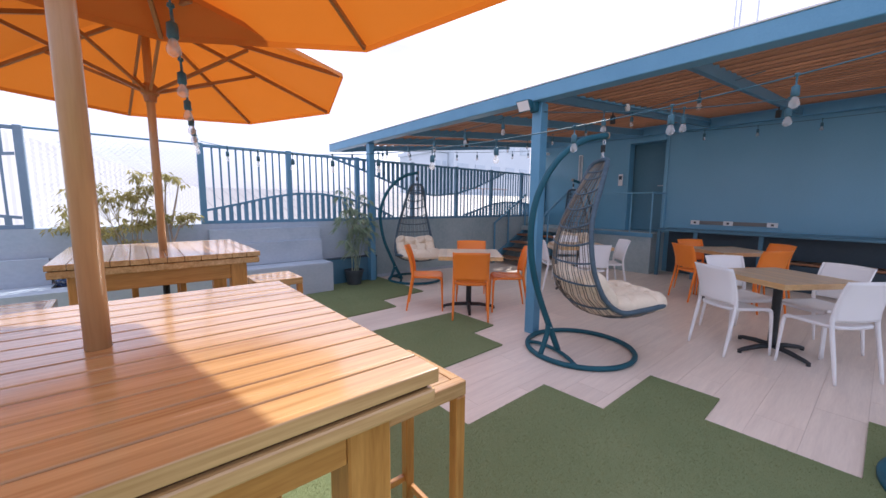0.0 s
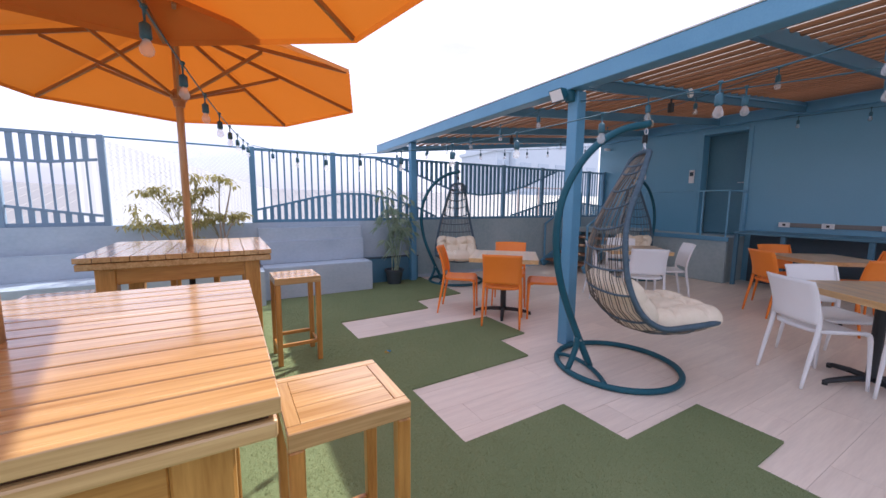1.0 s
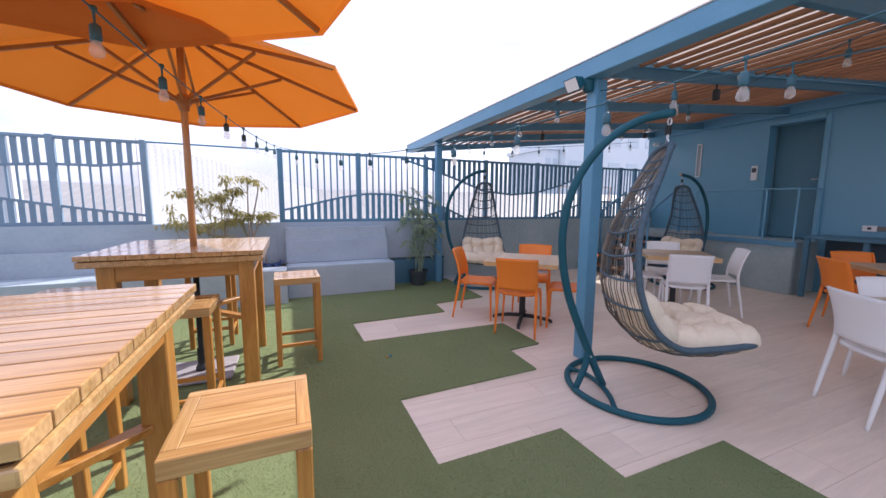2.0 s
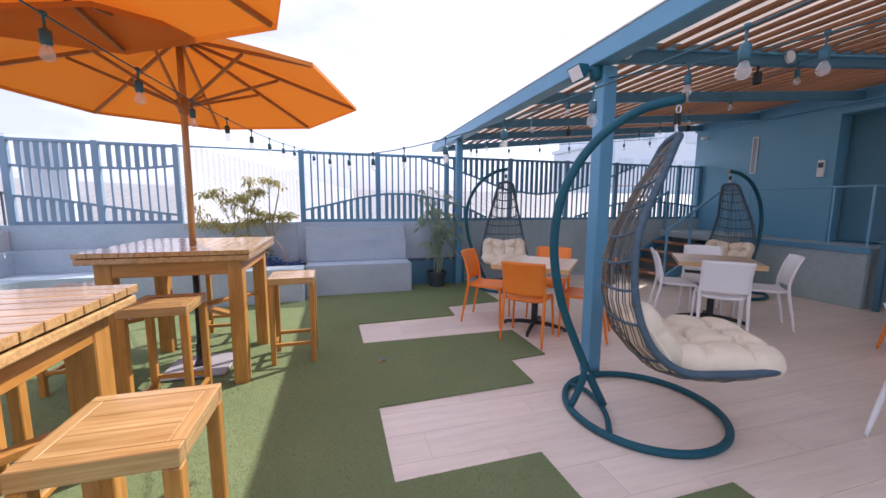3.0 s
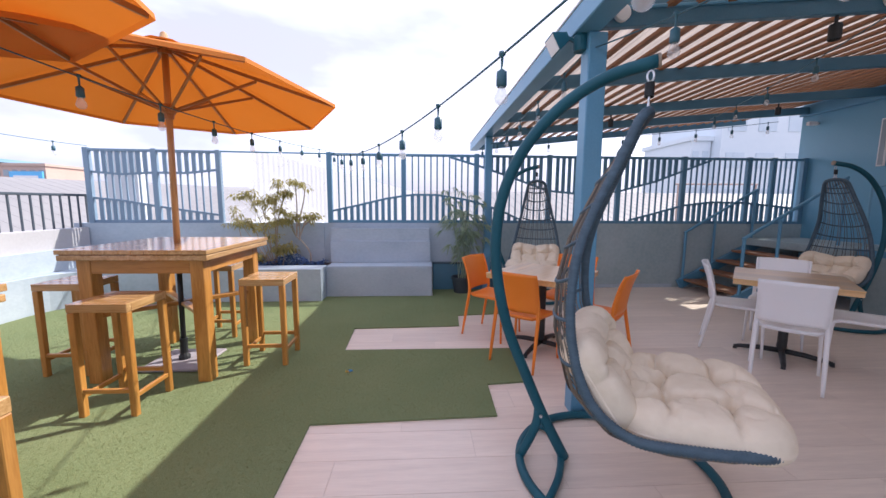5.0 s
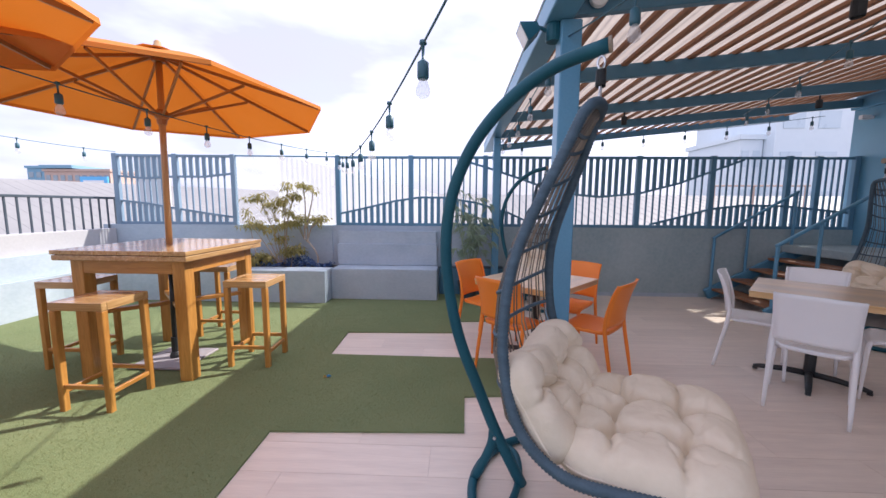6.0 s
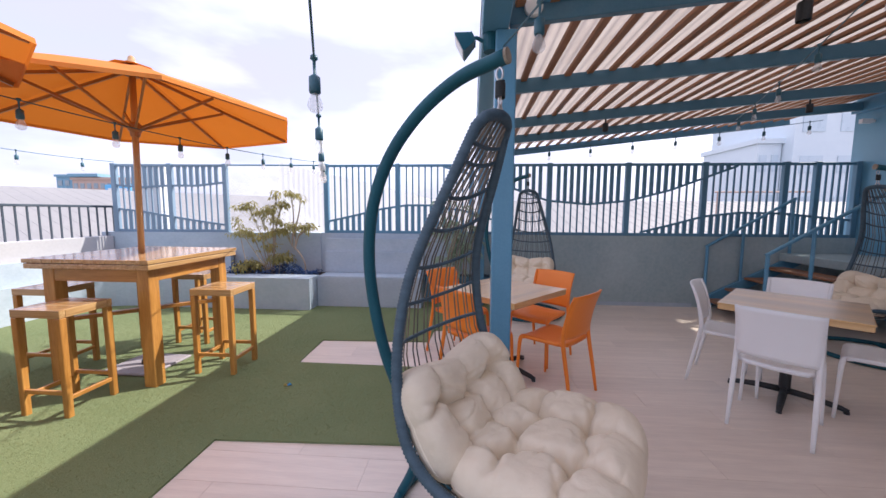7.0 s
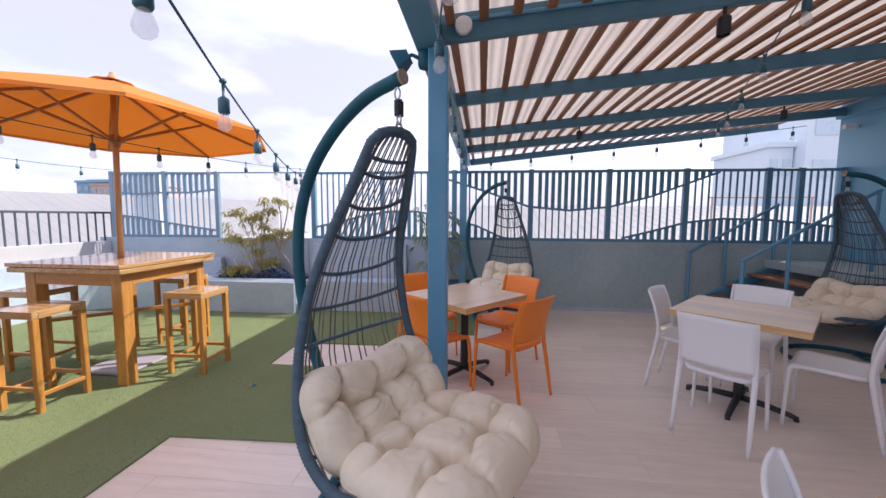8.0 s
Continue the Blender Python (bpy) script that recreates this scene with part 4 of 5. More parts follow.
def egg_chair(m, label):
    th = thing("egg_chair", m, label, "hanging chair", "hanging egg chairs")
    rim_pts = rim_curve(60)
    part("rim", sweep(bmesh.new(), rim_pts, [0.0225 if k % 2 else 0.0186 for k in range(len(rim_pts))], 10, closed=True), M_RATTAN, th, "rim wrapped in grey woven rattan", smooth=True)
    for k in range(11):
        u = -0.84 + 1.68 * k / 10
        bm = bmesh.new()
        for o in (-0.030, 0.030):
            start = shell_point(0.0, u + o)
            sweep(bm, [Vector((0.047, start.y * 0.8, 1.781 - 0.03 * (u * u)))] + [shell_point(v, u + o) for v in [0.99 * i / 30 for i in range(31)]], 0.0034, 5)
        part("weave_strand", bm, M_STRAND, th, smooth=True)
    for v in (0.02, 0.048, 0.105, 0.155, 0.22, 0.30, 0.368, 0.446, 0.55, 0.65, 0.74, 0.83, 0.92):
        bm = sweep(bmesh.new(), [shell_point(v, -1 + 2 * i / 20) for i in range(21)], 0.0088, 6)
        part("weave_hoop", bm, M_RATTAN, th, smooth=True)
    for sgn in (-1, 1):
        part("hanger_strap", sweep(bmesh.new(), [(0.044, sgn * 0.028, 1.784), (0.0425, sgn * 0.006, 1.828)], 0.0055, 6), M_CHROME, th)
    part("hanger_ring", sweep(bmesh.new(), [(0.0425, 0.011 * math.cos(a), 1.838 + 0.02 * math.sin(a)) for a in [i * math.pi / 6 for i in range(12)]], 0.0045, 6, closed=True), M_CHROME, th)
    coil = [(0.0425 + 0.0155 * math.cos(a), 0.0155 * math.sin(a), 1.851 + 0.058 * a / (16 * math.pi)) for a in [i * math.pi / 6 for i in range(97)]]
    part("spring", sweep(bmesh.new(), coil, 0.0048, 5), M_BLACK, th, "black steel coil spring", smooth=True)
    return th

def add_pad(bm, centre, along, normal, half_a, half_b, lobes, thick, under, curl, horn, seed):
    """A stuffed pad: a soft squarish outline, deep creases between the lobes, rounded borders."""
    along, normal = Vector(along).normalized(), Vector(normal).normalized()
    side = Vector((0, 1, 0))
    rings, segs = 56, 220
    centre = Vector(centre)
    def surface(a, b, r, face):
        aw = a + 0.034 * noise.noise(Vector((a * 9 + seed, b * 9, 4.1)))
        bw = b + 0.034 * noise.noise(Vector((a * 9, b * 9 + seed, 9.7)))
        ds = sorted((math.hypot(aw - la, bw - lb), la, lb) for la, lb in lobes)
        gap = ds[1][0] - ds[0][0]
        gap3 = ds[2][0] - ds[0][0] if len(ds) > 2 else 1.0
        crease = math.exp(-gap / 0.03) * (1 - 0.45 * r ** 4)
        lobe = 1 - crease - 0.15 * min(1.0, (ds[0][0] / 0.17) ** 2)
        pit = math.exp(-(gap3 / 0.055) ** 2)
        around = math.atan2(b - ds[0][2], a - ds[0][1])
        fold = noise.noise(Vector((a * 7 + seed, b * 7, 0.3))) * 0.010 + noise.noise(Vector((a * 26, b * 20, seed))) * 0.003
        # gathers that run off the creases, deepest beside the tufts
        fold += 0.008 * math.sin(around * 7 + 3.0 * noise.noise(Vector((a * 9, b * 9, seed)))) * math.exp(-gap3 / 0.07)
        # pinched wrinkles in the loose cotton
        pinch = max(0.0, 1 - abs(noise.noise(Vector((a * 10 + seed, b * 6, 2.2)))) * 6.0) ** 2
        fold -= 0.014 * pinch * max(0.0, 1 - gap / 0.18)
        border = max(0.0, 1 - r ** 8) ** 0.5
        u = b / half_b
        off = curl * abs(u) ** 2.2
        h = ((thick * (0.64 + 0.37 * lobe) - 0.055 * pit + fold) if face > 0 else -under * (0.7 + 0.3 * lobe)) * border
        aa = a + horn * (abs(u) ** 1.3 - 0.35) * max(0.0, a / half_a)
        # the border bulges out between creases
        k = 1 + 0.035 * (lobe - 0.7) * r ** 6
        return centre + along * aa * k + side * b * k + normal * (off + h)
    layers = []
    for face in (1, -1):
        grid = []
        for i in range(rings + 1):
            r = math.sin(i / rings * math.pi / 2)
            row = []
            for k in range(segs):
                th = 2 * math.pi * k / segs
                c, s = math.cos(th), math.sin(th)
                q = (abs(c) ** 3.6 + abs(s) ** 3.6) ** (-1 / 3.6)
                row.append(bm.verts.new(surface(half_a * r * q * c, half_b * r * q * s, r, face)) if i else None)
            grid.append(row)
        hub = bm.verts.new(surface(0.0, 0.0, 0.0, face))
        for k in range(segs):
            bm.faces.new((hub, grid[1][k], grid[1][(k + 1) % segs]))
        for i in range(1, rings):
            for k in range(segs):
                bm.faces.new((grid[i][k], grid[i + 1][k], grid[i + 1][(k + 1) % segs], grid[i][(k + 1) % segs]))
        layers.append(grid[rings])
    for k in range(segs):
        n = (k + 1) % segs
        bm.faces.new((layers[0][k], layers[1][k], layers[1][n], layers[0][n]))


def tufted_cushion(m, label):
    """A thick tufted cushion, folded between its seat and its back."""
    bm = bmesh.new()
    seat_lobes = [(-0.22, -0.27), (-0.23, -0.09), (-0.22, 0.08), (-0.21, 0.26), (0.0, -0.26), (0.02, -0.02), (-0.01, 0.25), (0.22, -0.25), (0.23, -0.01), (0.21, 0.26)]
    add_pad(bm, (0.285, 0.0, 0.515), (1, 0, 0.07), (-0.07, 0, 1), 0.305, 0.375, seat_lobes, 0.115, 0.07, 0.03, 0.0, 2.0)
    back_lobes = [(0.15, -0.28), (0.13, -0.09), (0.14, 0.10), (0.13, 0.28), (-0.05, -0.27), (-0.06, -0.08), (-0.05, 0.11), (-0.05, 0.27)]
    add_pad(bm, (-0.108, 0.0, 0.622), (-0.178, 0, 0.26), (0.26, 0, 0.178), 0.218, 0.362, back_lobes, 0.12, 0.07, 0.05, 0.085, 7.0)
    ob = put("seat_cushion", finish(bm, "seat_cushion", M_CUSHION, True), None, m)
    return tagged(ob, label, "cushion", "egg chair cushions")

SWINGS = [  # ring centre, pole direction, chair facing, size
    (5.98, 2.262, -22.6, -28.9, 1.0),
    (6.639, 5.93, -29.3, -112.0, 0.963),
    (9.92, 4.645, 175.0, 191.0, 0.955),
    (5.66, -0.14, -30.0, -20.0, 1.0),
]
stand0 = chair0 = cushion0 = None
for sx, sy, pr, cr, size in SWINGS:
    hook = Matrix.Translation((sx, sy, 0)) @ pose(0, 0, 0, 0, 0, pr) @ Vector((0.022 * size, -0.147 * size, 0))
    hang = Matrix.Translation(hook) @ pose(0, 0, 0, 0, 0, cr) @ Matrix.Scale(size, 4) @ Matrix.Translation((-0.0425, 0, 0))
    if stand0 is None:
        stand0 = egg_chair_stand(pose(sx, sy, 0, 0, 0, pr), "dark teal arched steel stand with a round base ring")
        chair0 = egg_chair(hang, "grey rattan hanging egg chair with an open weave")
        cushion0 = tufted_cushion(hang, "thick cream tufted cushion lying in a hanging egg chair")
    else:
        copy_thing(stand0, pose(sx, sy, 0, 0, 0, pr) @ Matrix.Scale(size, 4))
        copy_thing(chair0, hang)
        copy_thing(cushion0, hang)


# ---- string lights ----
def string_lights(ends, sag, first, pitch, count, label, stop=1.0):
    """A sagging cable with hanging bulbs; a bulb every pitch metres from the first."""
    a, b = Vector(ends[0]), Vector(ends[1])
    th = thing("string_lights", Matrix.Translation(a), label, "string lights", "festoon lights")
    length = (b - a).length
    def at(f):
        p = a.lerp(b, f) - a
        p.z -= 4 * sag * f * (1 - f)
        return p
    part("cable", sweep(bmesh.new(), [at(stop * i / 40) for i in range(41)], 0.0045, 5), M_SOCKET, th, smooth=True)
    for i in range(count):
        f = (first + i * pitch) / length
        if not 0 <= f <= stop:
            continue
        p = at(f)
        sock = put("socket", SOCKET_ME, th, Matrix.Translation(p))
        put("bulb", BULB_ME, sock)
    return th

sk = lathe([(0.0, 0.012), (0.012, 0.012), (0.014, 0.0), (0.006, -0.006), (0.0045, -0.05), (0.012, -0.056), (0.02, -0.062), (0.021, -0.112), (0.017, -0.118), (0.0, -0.118)], 10)
SOCKET_ME = finish(sk, "socket", M_SOCKET, True)
bb = lathe([(0.0, -0.112), (0.012, -0.116), (0.016, -0.125), (0.0245, -0.146), (0.027, -0.160), (0.0235, -0.173), (0.013, -0.182), (0.0, -0.185)], 12)
BULB_ME = finish(bb, "bulb", M_BULB, True)

string_lights(((3.50, 6.50, 2.20), (6.434, -0.908, 2.623)), 0.521, 0.606, 0.606, 12, "festoon cable with clear bulbs between fence post and canopy")
string_lights(((3.48, 6.50, 2.20), (2.52, -0.6, 2.46)), 0.22, 0.287, 0.563, 13, "festoon cable with clear bulbs passing between the umbrellas")
string_lights(((6.0, 2.80, 2.32), (6.75, -1.9, 2.42)), 0.24, 0.602, 0.622, 8, "festoon cable with clear bulbs from the canopy post")
string_lights(((6.03, 2.95, 2.38), (6.0, 7.5, 2.38)), 0.10, 0.4, 0.62, 8, "festoon cable with clear bulbs along the canopy edge")
string_lights(((0.10, 6.30, 2.20), (-0.6, 0.6, 2.95)), 0.25, 0.45, 0.75, 8, "festoon cable with clear bulbs above the west railing")
string_lights(((6.10, 6.62, 2.36), (10.9, 6.62, 2.78)), 0.05, 0.3, 0.62, 8, "festoon cable with clear bulbs along a canopy purlin")
string_lights(((9.62, 6.5, 2.77), (7.2, 1.3, 2.60)), 0.06, 0.25, 0.97, 6, "festoon cable with clear bulbs crossing under the canopy")
string_lights(((WALL_X - 0.12, 3.2, 2.84), (WALL_X - 0.12, -1.5, 2.84)), 0.06, 0.3, 0.8, 6, "festoon cable with clear bulbs along the building wall")
tagged(part("cable_hook", rod((6.434, -0.925, 2.615), (6.434, -0.925, 2.66), 0.006), M_SOCKET), "small dark hook holding the festoon cable", "hook")

# ---- fixtures ----
def flood_light(m, label):
    th = thing("flood_light", m, label, "flood light")
    part("bracket", sweep(bmesh.new(), spline([(0.02, 0, 0.0), (0.05, 0, 0.028), (0.09, 0, 0.01), (0.125, 0, 0.0)], 10), 0.011, 8), M_STEEL, th)
    part("mount", lathe([(0.0, -0.048), (0.04, -0.05), (0.046, -0.03), (0.046, 0.03), (0.04, 0.05), (0.0, 0.048)], 16), M_STEEL, th, m=pose(0.135, 0, 0))
    bm = bmesh.new()
    add_box(bm, (-0.045, -0.075, -0.055), (0.035, 0.075, 0.055))
    for v in bm.verts:
        if v.co.x > 0:
            v.co.y *= 0.62; v.co.z *= 0.5
    bm.transform(pose(0, 0, 0.0, 0, -28, 0))
    head_ = part("head", bm, M_STEEL, th)
    for k in range(5):
        f = solid((0.0, -0.045 + k * 0.0225 - 0.003, -0.026), (0.045, -0.045 + k * 0.0225 + 0.003, 0.026))
        f.transform(pose(0, 0, 0.0, 0, -28, 0))
        part("cooling_fin", f, M_STEEL, head_)
    g = solid((-0.049, -0.066, -0.047), (-0.0455, 0.066, 0.047), 0.001)
    g.transform(pose(0, 0, 0.0, 0, -28, 0))
    part("lens", g, M_FROST, head_, "pale glass lens")
    return th

flood_light(pose(5.802, 2.86, 2.368, 0, 0, 0), "dark teal flood light with a pale lens on the canopy post")

def downlight(m):
    th = thing("spot_lamp", m, "small black cylindrical spot lamp under a canopy purlin", "spot lamp", "canopy spot lamps")
    part("stem", rod((0, 0, 0.0), (0, 0, -0.05), 0.01), M_BLACK, th)
    part("can", lathe([(0.0, -0.05), (0.030, -0.05), (0.033, -0.058), (0.033, -0.14), (0.03, -0.145), (0.027, -0.13), (0.0, -0.14)], 16), M_BLACK, th)
    return th

spot = downlight(pose(7.55, 2.85, purlin_z(7.55)))
for px, py in ((7.45, 5.46), (9.75, 5.46), (9.6, 1.57)):
    copy_thing(spot, pose(px, py, purlin_z(px)))

disc = tagged(part("junction_box", lathe([(0.0, 0.0), (0.05, 0.0), (0.05, 0.02), (0.046, 0.026), (0.0, 0.026)], 20), M_FROST, None, "", False, pose(6.16, 2.822, purlin_z(6.16) + 0.07, 90, 0, 0)), "round white junction box cover on the purlin", "junction box", "junction boxes")
copy_thing(disc, pose(7.85, 2.822, purlin_z(7.85) + 0.07, 90, 0, 0))

# thin masts above the building roof
for my, mh in ((2.77, 2.4), (2.69, 2.2), (2.42, 2.4)):
    tagged(part("antenna_mast", rod((12.0, my, 3.6), (12.0, my, 3.6 + mh), 0.018, 6), M_CHROME), "thin grey antenna mast above the building roof", "antenna", "antenna masts")
tagged(part("building_roof", solid((WALL_X + 0.201, -5.0, 3.4), (WALL_X + 6, 6.72, 3.58)), M_CEMENT), "flat roof of the adjoining building", "roof", kind="structure")
# wall fittings
panel = thing("intercom_panel", pose(WALL_X - 0.004, 4.50, 1.96), "white wall-mounted access panel beside the door", "wall panel")
part("case", solid((-0.03, -0.047, -0.13), (0.0, 0.047, 0.13), 0.005), M_FROST, panel)
part("screen", solid((-0.033, -0.035, 0.01), (-0.0305, 0.035, 0.09), 0.001), M_NAVY, panel)
slot = thing("narrow_window", pose(WALL_X - 0.004, 5.52, 2.28), "narrow pale framed slot window in the building wall", "window")
part("window_frame", solid((-0.02, -0.05, -0.33), (0.0, 0.05, 0.33), 0.004), M_FROST, slot)
part("pane", solid((-0.024, -0.03, -0.31), (-0.0215, 0.03, 0.31)), M_FARGLASS, slot)
cam_ob = thing("wall_camera", pose(WALL_X - 0.02, 6.45, 2.72), "small white wall camera under the canopy", "camera")
part("body", solid((-0.16, -0.03, -0.03), (-0.02, 0.03, 0.03), 0.008, 2), M_FROST, cam_ob)
part("mount", solid((-0.02, -0.02, -0.02), (0.018, 0.02, 0.02), 0.004), M_FROST, cam_ob)

# counter along the building wall
counter = thing("wall_counter", pose(WALL_X - 0.34, 0, 0), "dark blue counter with an open lower shelf along the wall", "counter")
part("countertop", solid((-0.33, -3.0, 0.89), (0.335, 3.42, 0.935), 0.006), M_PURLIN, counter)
part("back_panel", solid((0.30, -3.0, 0.0), (0.335, 3.40, 0.888)), M_NAVY, counter)
part("lower_shelf", solid((-0.05, -2.9, 0.44), (0.298, 1.75, 0.475), 0.004), M_SHELFWOOD, counter, "brown wooden lower shelf")
part("plinth", solid((-0.05, -2.95, 0.002), (0.298, 1.75, 0.43), 0.004), M_NAVY, counter)
for yy in (3.38, 2.75, 1.8, 0.3, -1.4):
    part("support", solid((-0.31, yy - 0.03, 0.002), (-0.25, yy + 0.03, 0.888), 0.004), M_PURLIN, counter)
strip = thing("socket_strip", pose(WALL_X - 0.004, 2.35, 1.06), "brown-grey strip with white power sockets above the counter", "socket strip")
part("backing", solid((-0.02, -0.62, -0.035), (0.0, 0.62, 0.035), 0.003), M_STRIP, strip)
for yy in (-0.58, 0.06, 0.6):
    plate = part("socket_plate", solid((-0.034, yy - 0.075, -0.042), (-0.0205, yy + 0.075, 0.042), 0.004), M_FROST, strip, "white socket plate")
    part("socket_hole", solid((-0.037, yy - 0.02, -0.018), (-0.0345, yy + 0.02, 0.018), 0.001), M_BLACK, plate)
caddy = thing("black_bin", pose(WALL_X - 0.42, 0.22, 0.936), "small black box standing on the wall counter", "box")
part("body", solid((-0.1, -0.12, 0.0), (0.1, 0.12, 0.14), 0.012, 2), M_BLACK, caddy)
part("lid", solid((-0.105, -0.125, 0.142), (0.105, 0.125, 0.165), 0.006), M_NAVY, caddy)

# ---- plants ----
rng = random.Random(7)

def leaf_into(bm, p, d, length, width, droop=0.25):
    d = d.normalized()
    side = d.cross(Vector((0, 0, 1)))
    side = side.normalized() if side.length > 1e-3 else Vector((1, 0, 0))
    up = side.cross(d)
    tilt = rng.uniform(-0.7, 0.7)
    side = (side * math.cos(tilt) + up * math.sin(tilt)).normalized()
    a = bm.verts.new(p)
    m1 = p + d * length * 0.45 + Vector((0, 0, -droop * length * 0.15))
    b, c = bm.verts.new(m1 + side * width / 2), bm.verts.new(m1 - side * width / 2)
    e = bm.verts.new(p + d * length + Vector((0, 0, -droop * length)))
    bm.faces.new((a, b, e)); bm.faces.new((a, e, c))

def leaf_whorl(bm, hub, size):
    """A ring of stalked oval leaves that spread and droop round a twig's end."""
    turn = rng.uniform(0, 6.28)
    n = rng.randint(4, 7)
    for k in range(n):
        a = turn + 6.283 * k / n + rng.uniform(-0.7, 0.7)
        d = Vector((math.cos(a), math.sin(a), rng.uniform(-1.3, 0.2)))
        leaf_into(bm, hub + d * rng.uniform(0.008, 0.04), d, size * rng.uniform(0.6, 1.1), size * rng.uniform(0.34, 0.5), 0.55)


def shrub(m, branches, radius, label):
    """A loose shrub: bent tapering branches, each ending in a spray of twigs with drooping whorls of leaves."""
    th = thing("leafy_shrub", m, label, "shrub")
    leaves = bmesh.new()
    for nodes, sprays in branches:
        pts = spline([Vector((x, rng.uniform(-0.05, 0.08) if k else 0.0, z)) for k, (x, z) in enumerate(nodes)], 14)
        part("branch", sweep(bmesh.new(), pts, [radius * (1 - 0.72 * k / 13) for k in range(14)], 6), M_TWIG, th)
        for _ in range(3 * sprays):
            dv = Vector((rng.uniform(-1, 1), rng.uniform(-0.8, 0.8), rng.uniform(-0.45, 0.45)))
            q = pts[-1] + dv * rng.uniform(0.03, 0.19)
            root = pts[rng.randint(9, 13)]
            elbow = root.lerp(q, 0.5) + Vector((0, 0, 0.025))
            sweep(leaves, [root, elbow, q], [0.003, 0.0022, 0.0014], 3, caps=False)
            leaf_whorl(leaves, q, rng.uniform(0.048, 0.078))
    tagged(part("foliage", leaves, M_LEAF, th, "yellow-green drooping leaves in loose whorls"), kind="stuff")
    return th

shrub(pose(2.72, 6.22, 0.44), (
    (((0.0, 0.0), (-0.10, 0.45), (-0.33, 1.10)), 7), (((-0.02, 0.0), (-0.08, 0.5), (-0.18, 0.98)), 6), (((0.02, 0.0), (0.0, 0.6), (0.04, 1.02)), 7),
    (((0.03, 0.0), (0.1, 0.7), (0.20, 1.12)), 6), (((0.02, 0.0), (0.06, 0.8), (0.12, 1.27)), 4), (((-0.04, 0.0), (-0.2, 0.4), (-0.32, 0.68)), 5),
    (((-0.02, 0.0), (-0.12, 0.35), (-0.16, 0.62)), 6), (((0.0, 0.0), (0.02, 0.4), (0.08, 0.70)), 6), (((0.02, 0.0), (0.04, 0.5), (0.11, 0.86)), 6),
    (((-0.05, 0.0), (-0.35, 0.45), (-0.57, 0.69)), 4), (((-0.4, 0.0), (-0.5, 0.5), (-0.54, 0.87)), 2), (((0.0, 0.0), (0.05, 0.3), (0.02, 0.45)), 4)),
    0.009, "loose yellow-green leafy shrub in the planter")
shrub(pose(3.26, 6.22, 0.44), (
    (((0.0, 0.0), (-0.01, 0.21), (-0.15, 0.39), (-0.23, 0.47), (-0.30, 0.72)), 4), (((-0.15, 0.39), (-0.17, 0.62), (-0.20, 0.75)), 6), (((-0.16, 0.4), (-0.08, 0.62), (-0.04, 0.75)), 6),
    (((-0.2, 0.45), (-0.2, 0.9), (-0.17, 1.27)), 4), (((-0.17, 0.6), (-0.08, 1.0), (-0.04, 1.23)), 2), (((-0.08, 0.62), (0.03, 0.7), (0.07, 0.76)), 4)),
    0.015, "bent pale-stemmed shrub with sparse drooping leaves in the planter")
shrub(pose(2.38, 6.14, 0.44), ((((0.0, 0.0), (-0.06, 0.08), (-0.09, 0.14)), 9), (((0.0, 0.0), (0.05, 0.09), (0.08, 0.16)), 9), (((0.0, 0.0), (0.0, 0.1), (0.0, 0.19)), 8)), 0.006, "low mustard-green bush among the planter's ground cover")
shrub(pose(2.87, 6.14, 0.44), ((((0.0, 0.0), (-0.02, 0.15), (-0.03, 0.27)), 8), (((0.0, 0.0), (0.04, 0.14), (0.05, 0.3)), 7)), 0.006, "small golden-green bush among the planter's ground cover")

def potted_palm(m, label):
    th = thing("potted_palm", m, label, "potted plant")
    pot = part("pot", lathe([(0.0, 0.0), (0.115, 0.0), (0.15, 0.215), (0.163, 0.215), (0.163, 0.25), (0.146, 0.25), (0.14, 0.2), (0.0, 0.2)], 20), M_POT, th, "dark round plastic pot")
    part("soil", lathe([(0.0, 0.201), (0.138, 0.201), (0.11, 0.213), (0.0, 0.216)], 14), M_SOIL, pot)
    fronds = bmesh.new()
    for s in range(14):
        a = rng.uniform(0, 2 * math.pi)
        spread = rng.uniform(0.04, 0.36)
        tip = Vector((spread * math.cos(a), 0.6 * spread * math.sin(a), rng.uniform(0.85, 1.58)))
        base = Vector((rng.uniform(-0.07, 0.07), rng.uniform(-0.07, 0.07), 0.2))
        pts = spline([base, base.lerp(tip, 0.5) + Vector((0, 0, 0.05)), tip], 9)
        part("cane", sweep(bmesh.new(), pts, 0.006, 5), M_BAMBOO, th)
        for k in (3, 5, 6, 6, 7, 8, 8):
            aa = rng.uniform(0, 2 * math.pi)
            d = Vector((math.cos(aa), 0.6 * math.sin(aa), rng.uniform(-0.1, 0.6)))
            hub = pts[k] + d * rng.uniform(0.06, 0.2)
            sweep(fronds, [pts[k], hub], 0.0022, 3, caps=False)
            for q in range(rng.randint(4, 7)):
                fa = aa + rng.uniform(-1.2, 1.2)
                fan = Vector((math.cos(fa), math.sin(fa), rng.uniform(-0.7, 0.25)))
                leaf_into(fronds, hub, fan, rng.uniform(0.09, 0.17), rng.uniform(0.011, 0.02), 0.6)
    tagged(part("fronds", fronds, M_BAMBOO, th, "grey-green slender palm fronds"), kind="stuff")
    return th

potted_palm(pose(5.575, 6.215, 0.013), "tall leafy lady palm in a dark pot beside the bench")

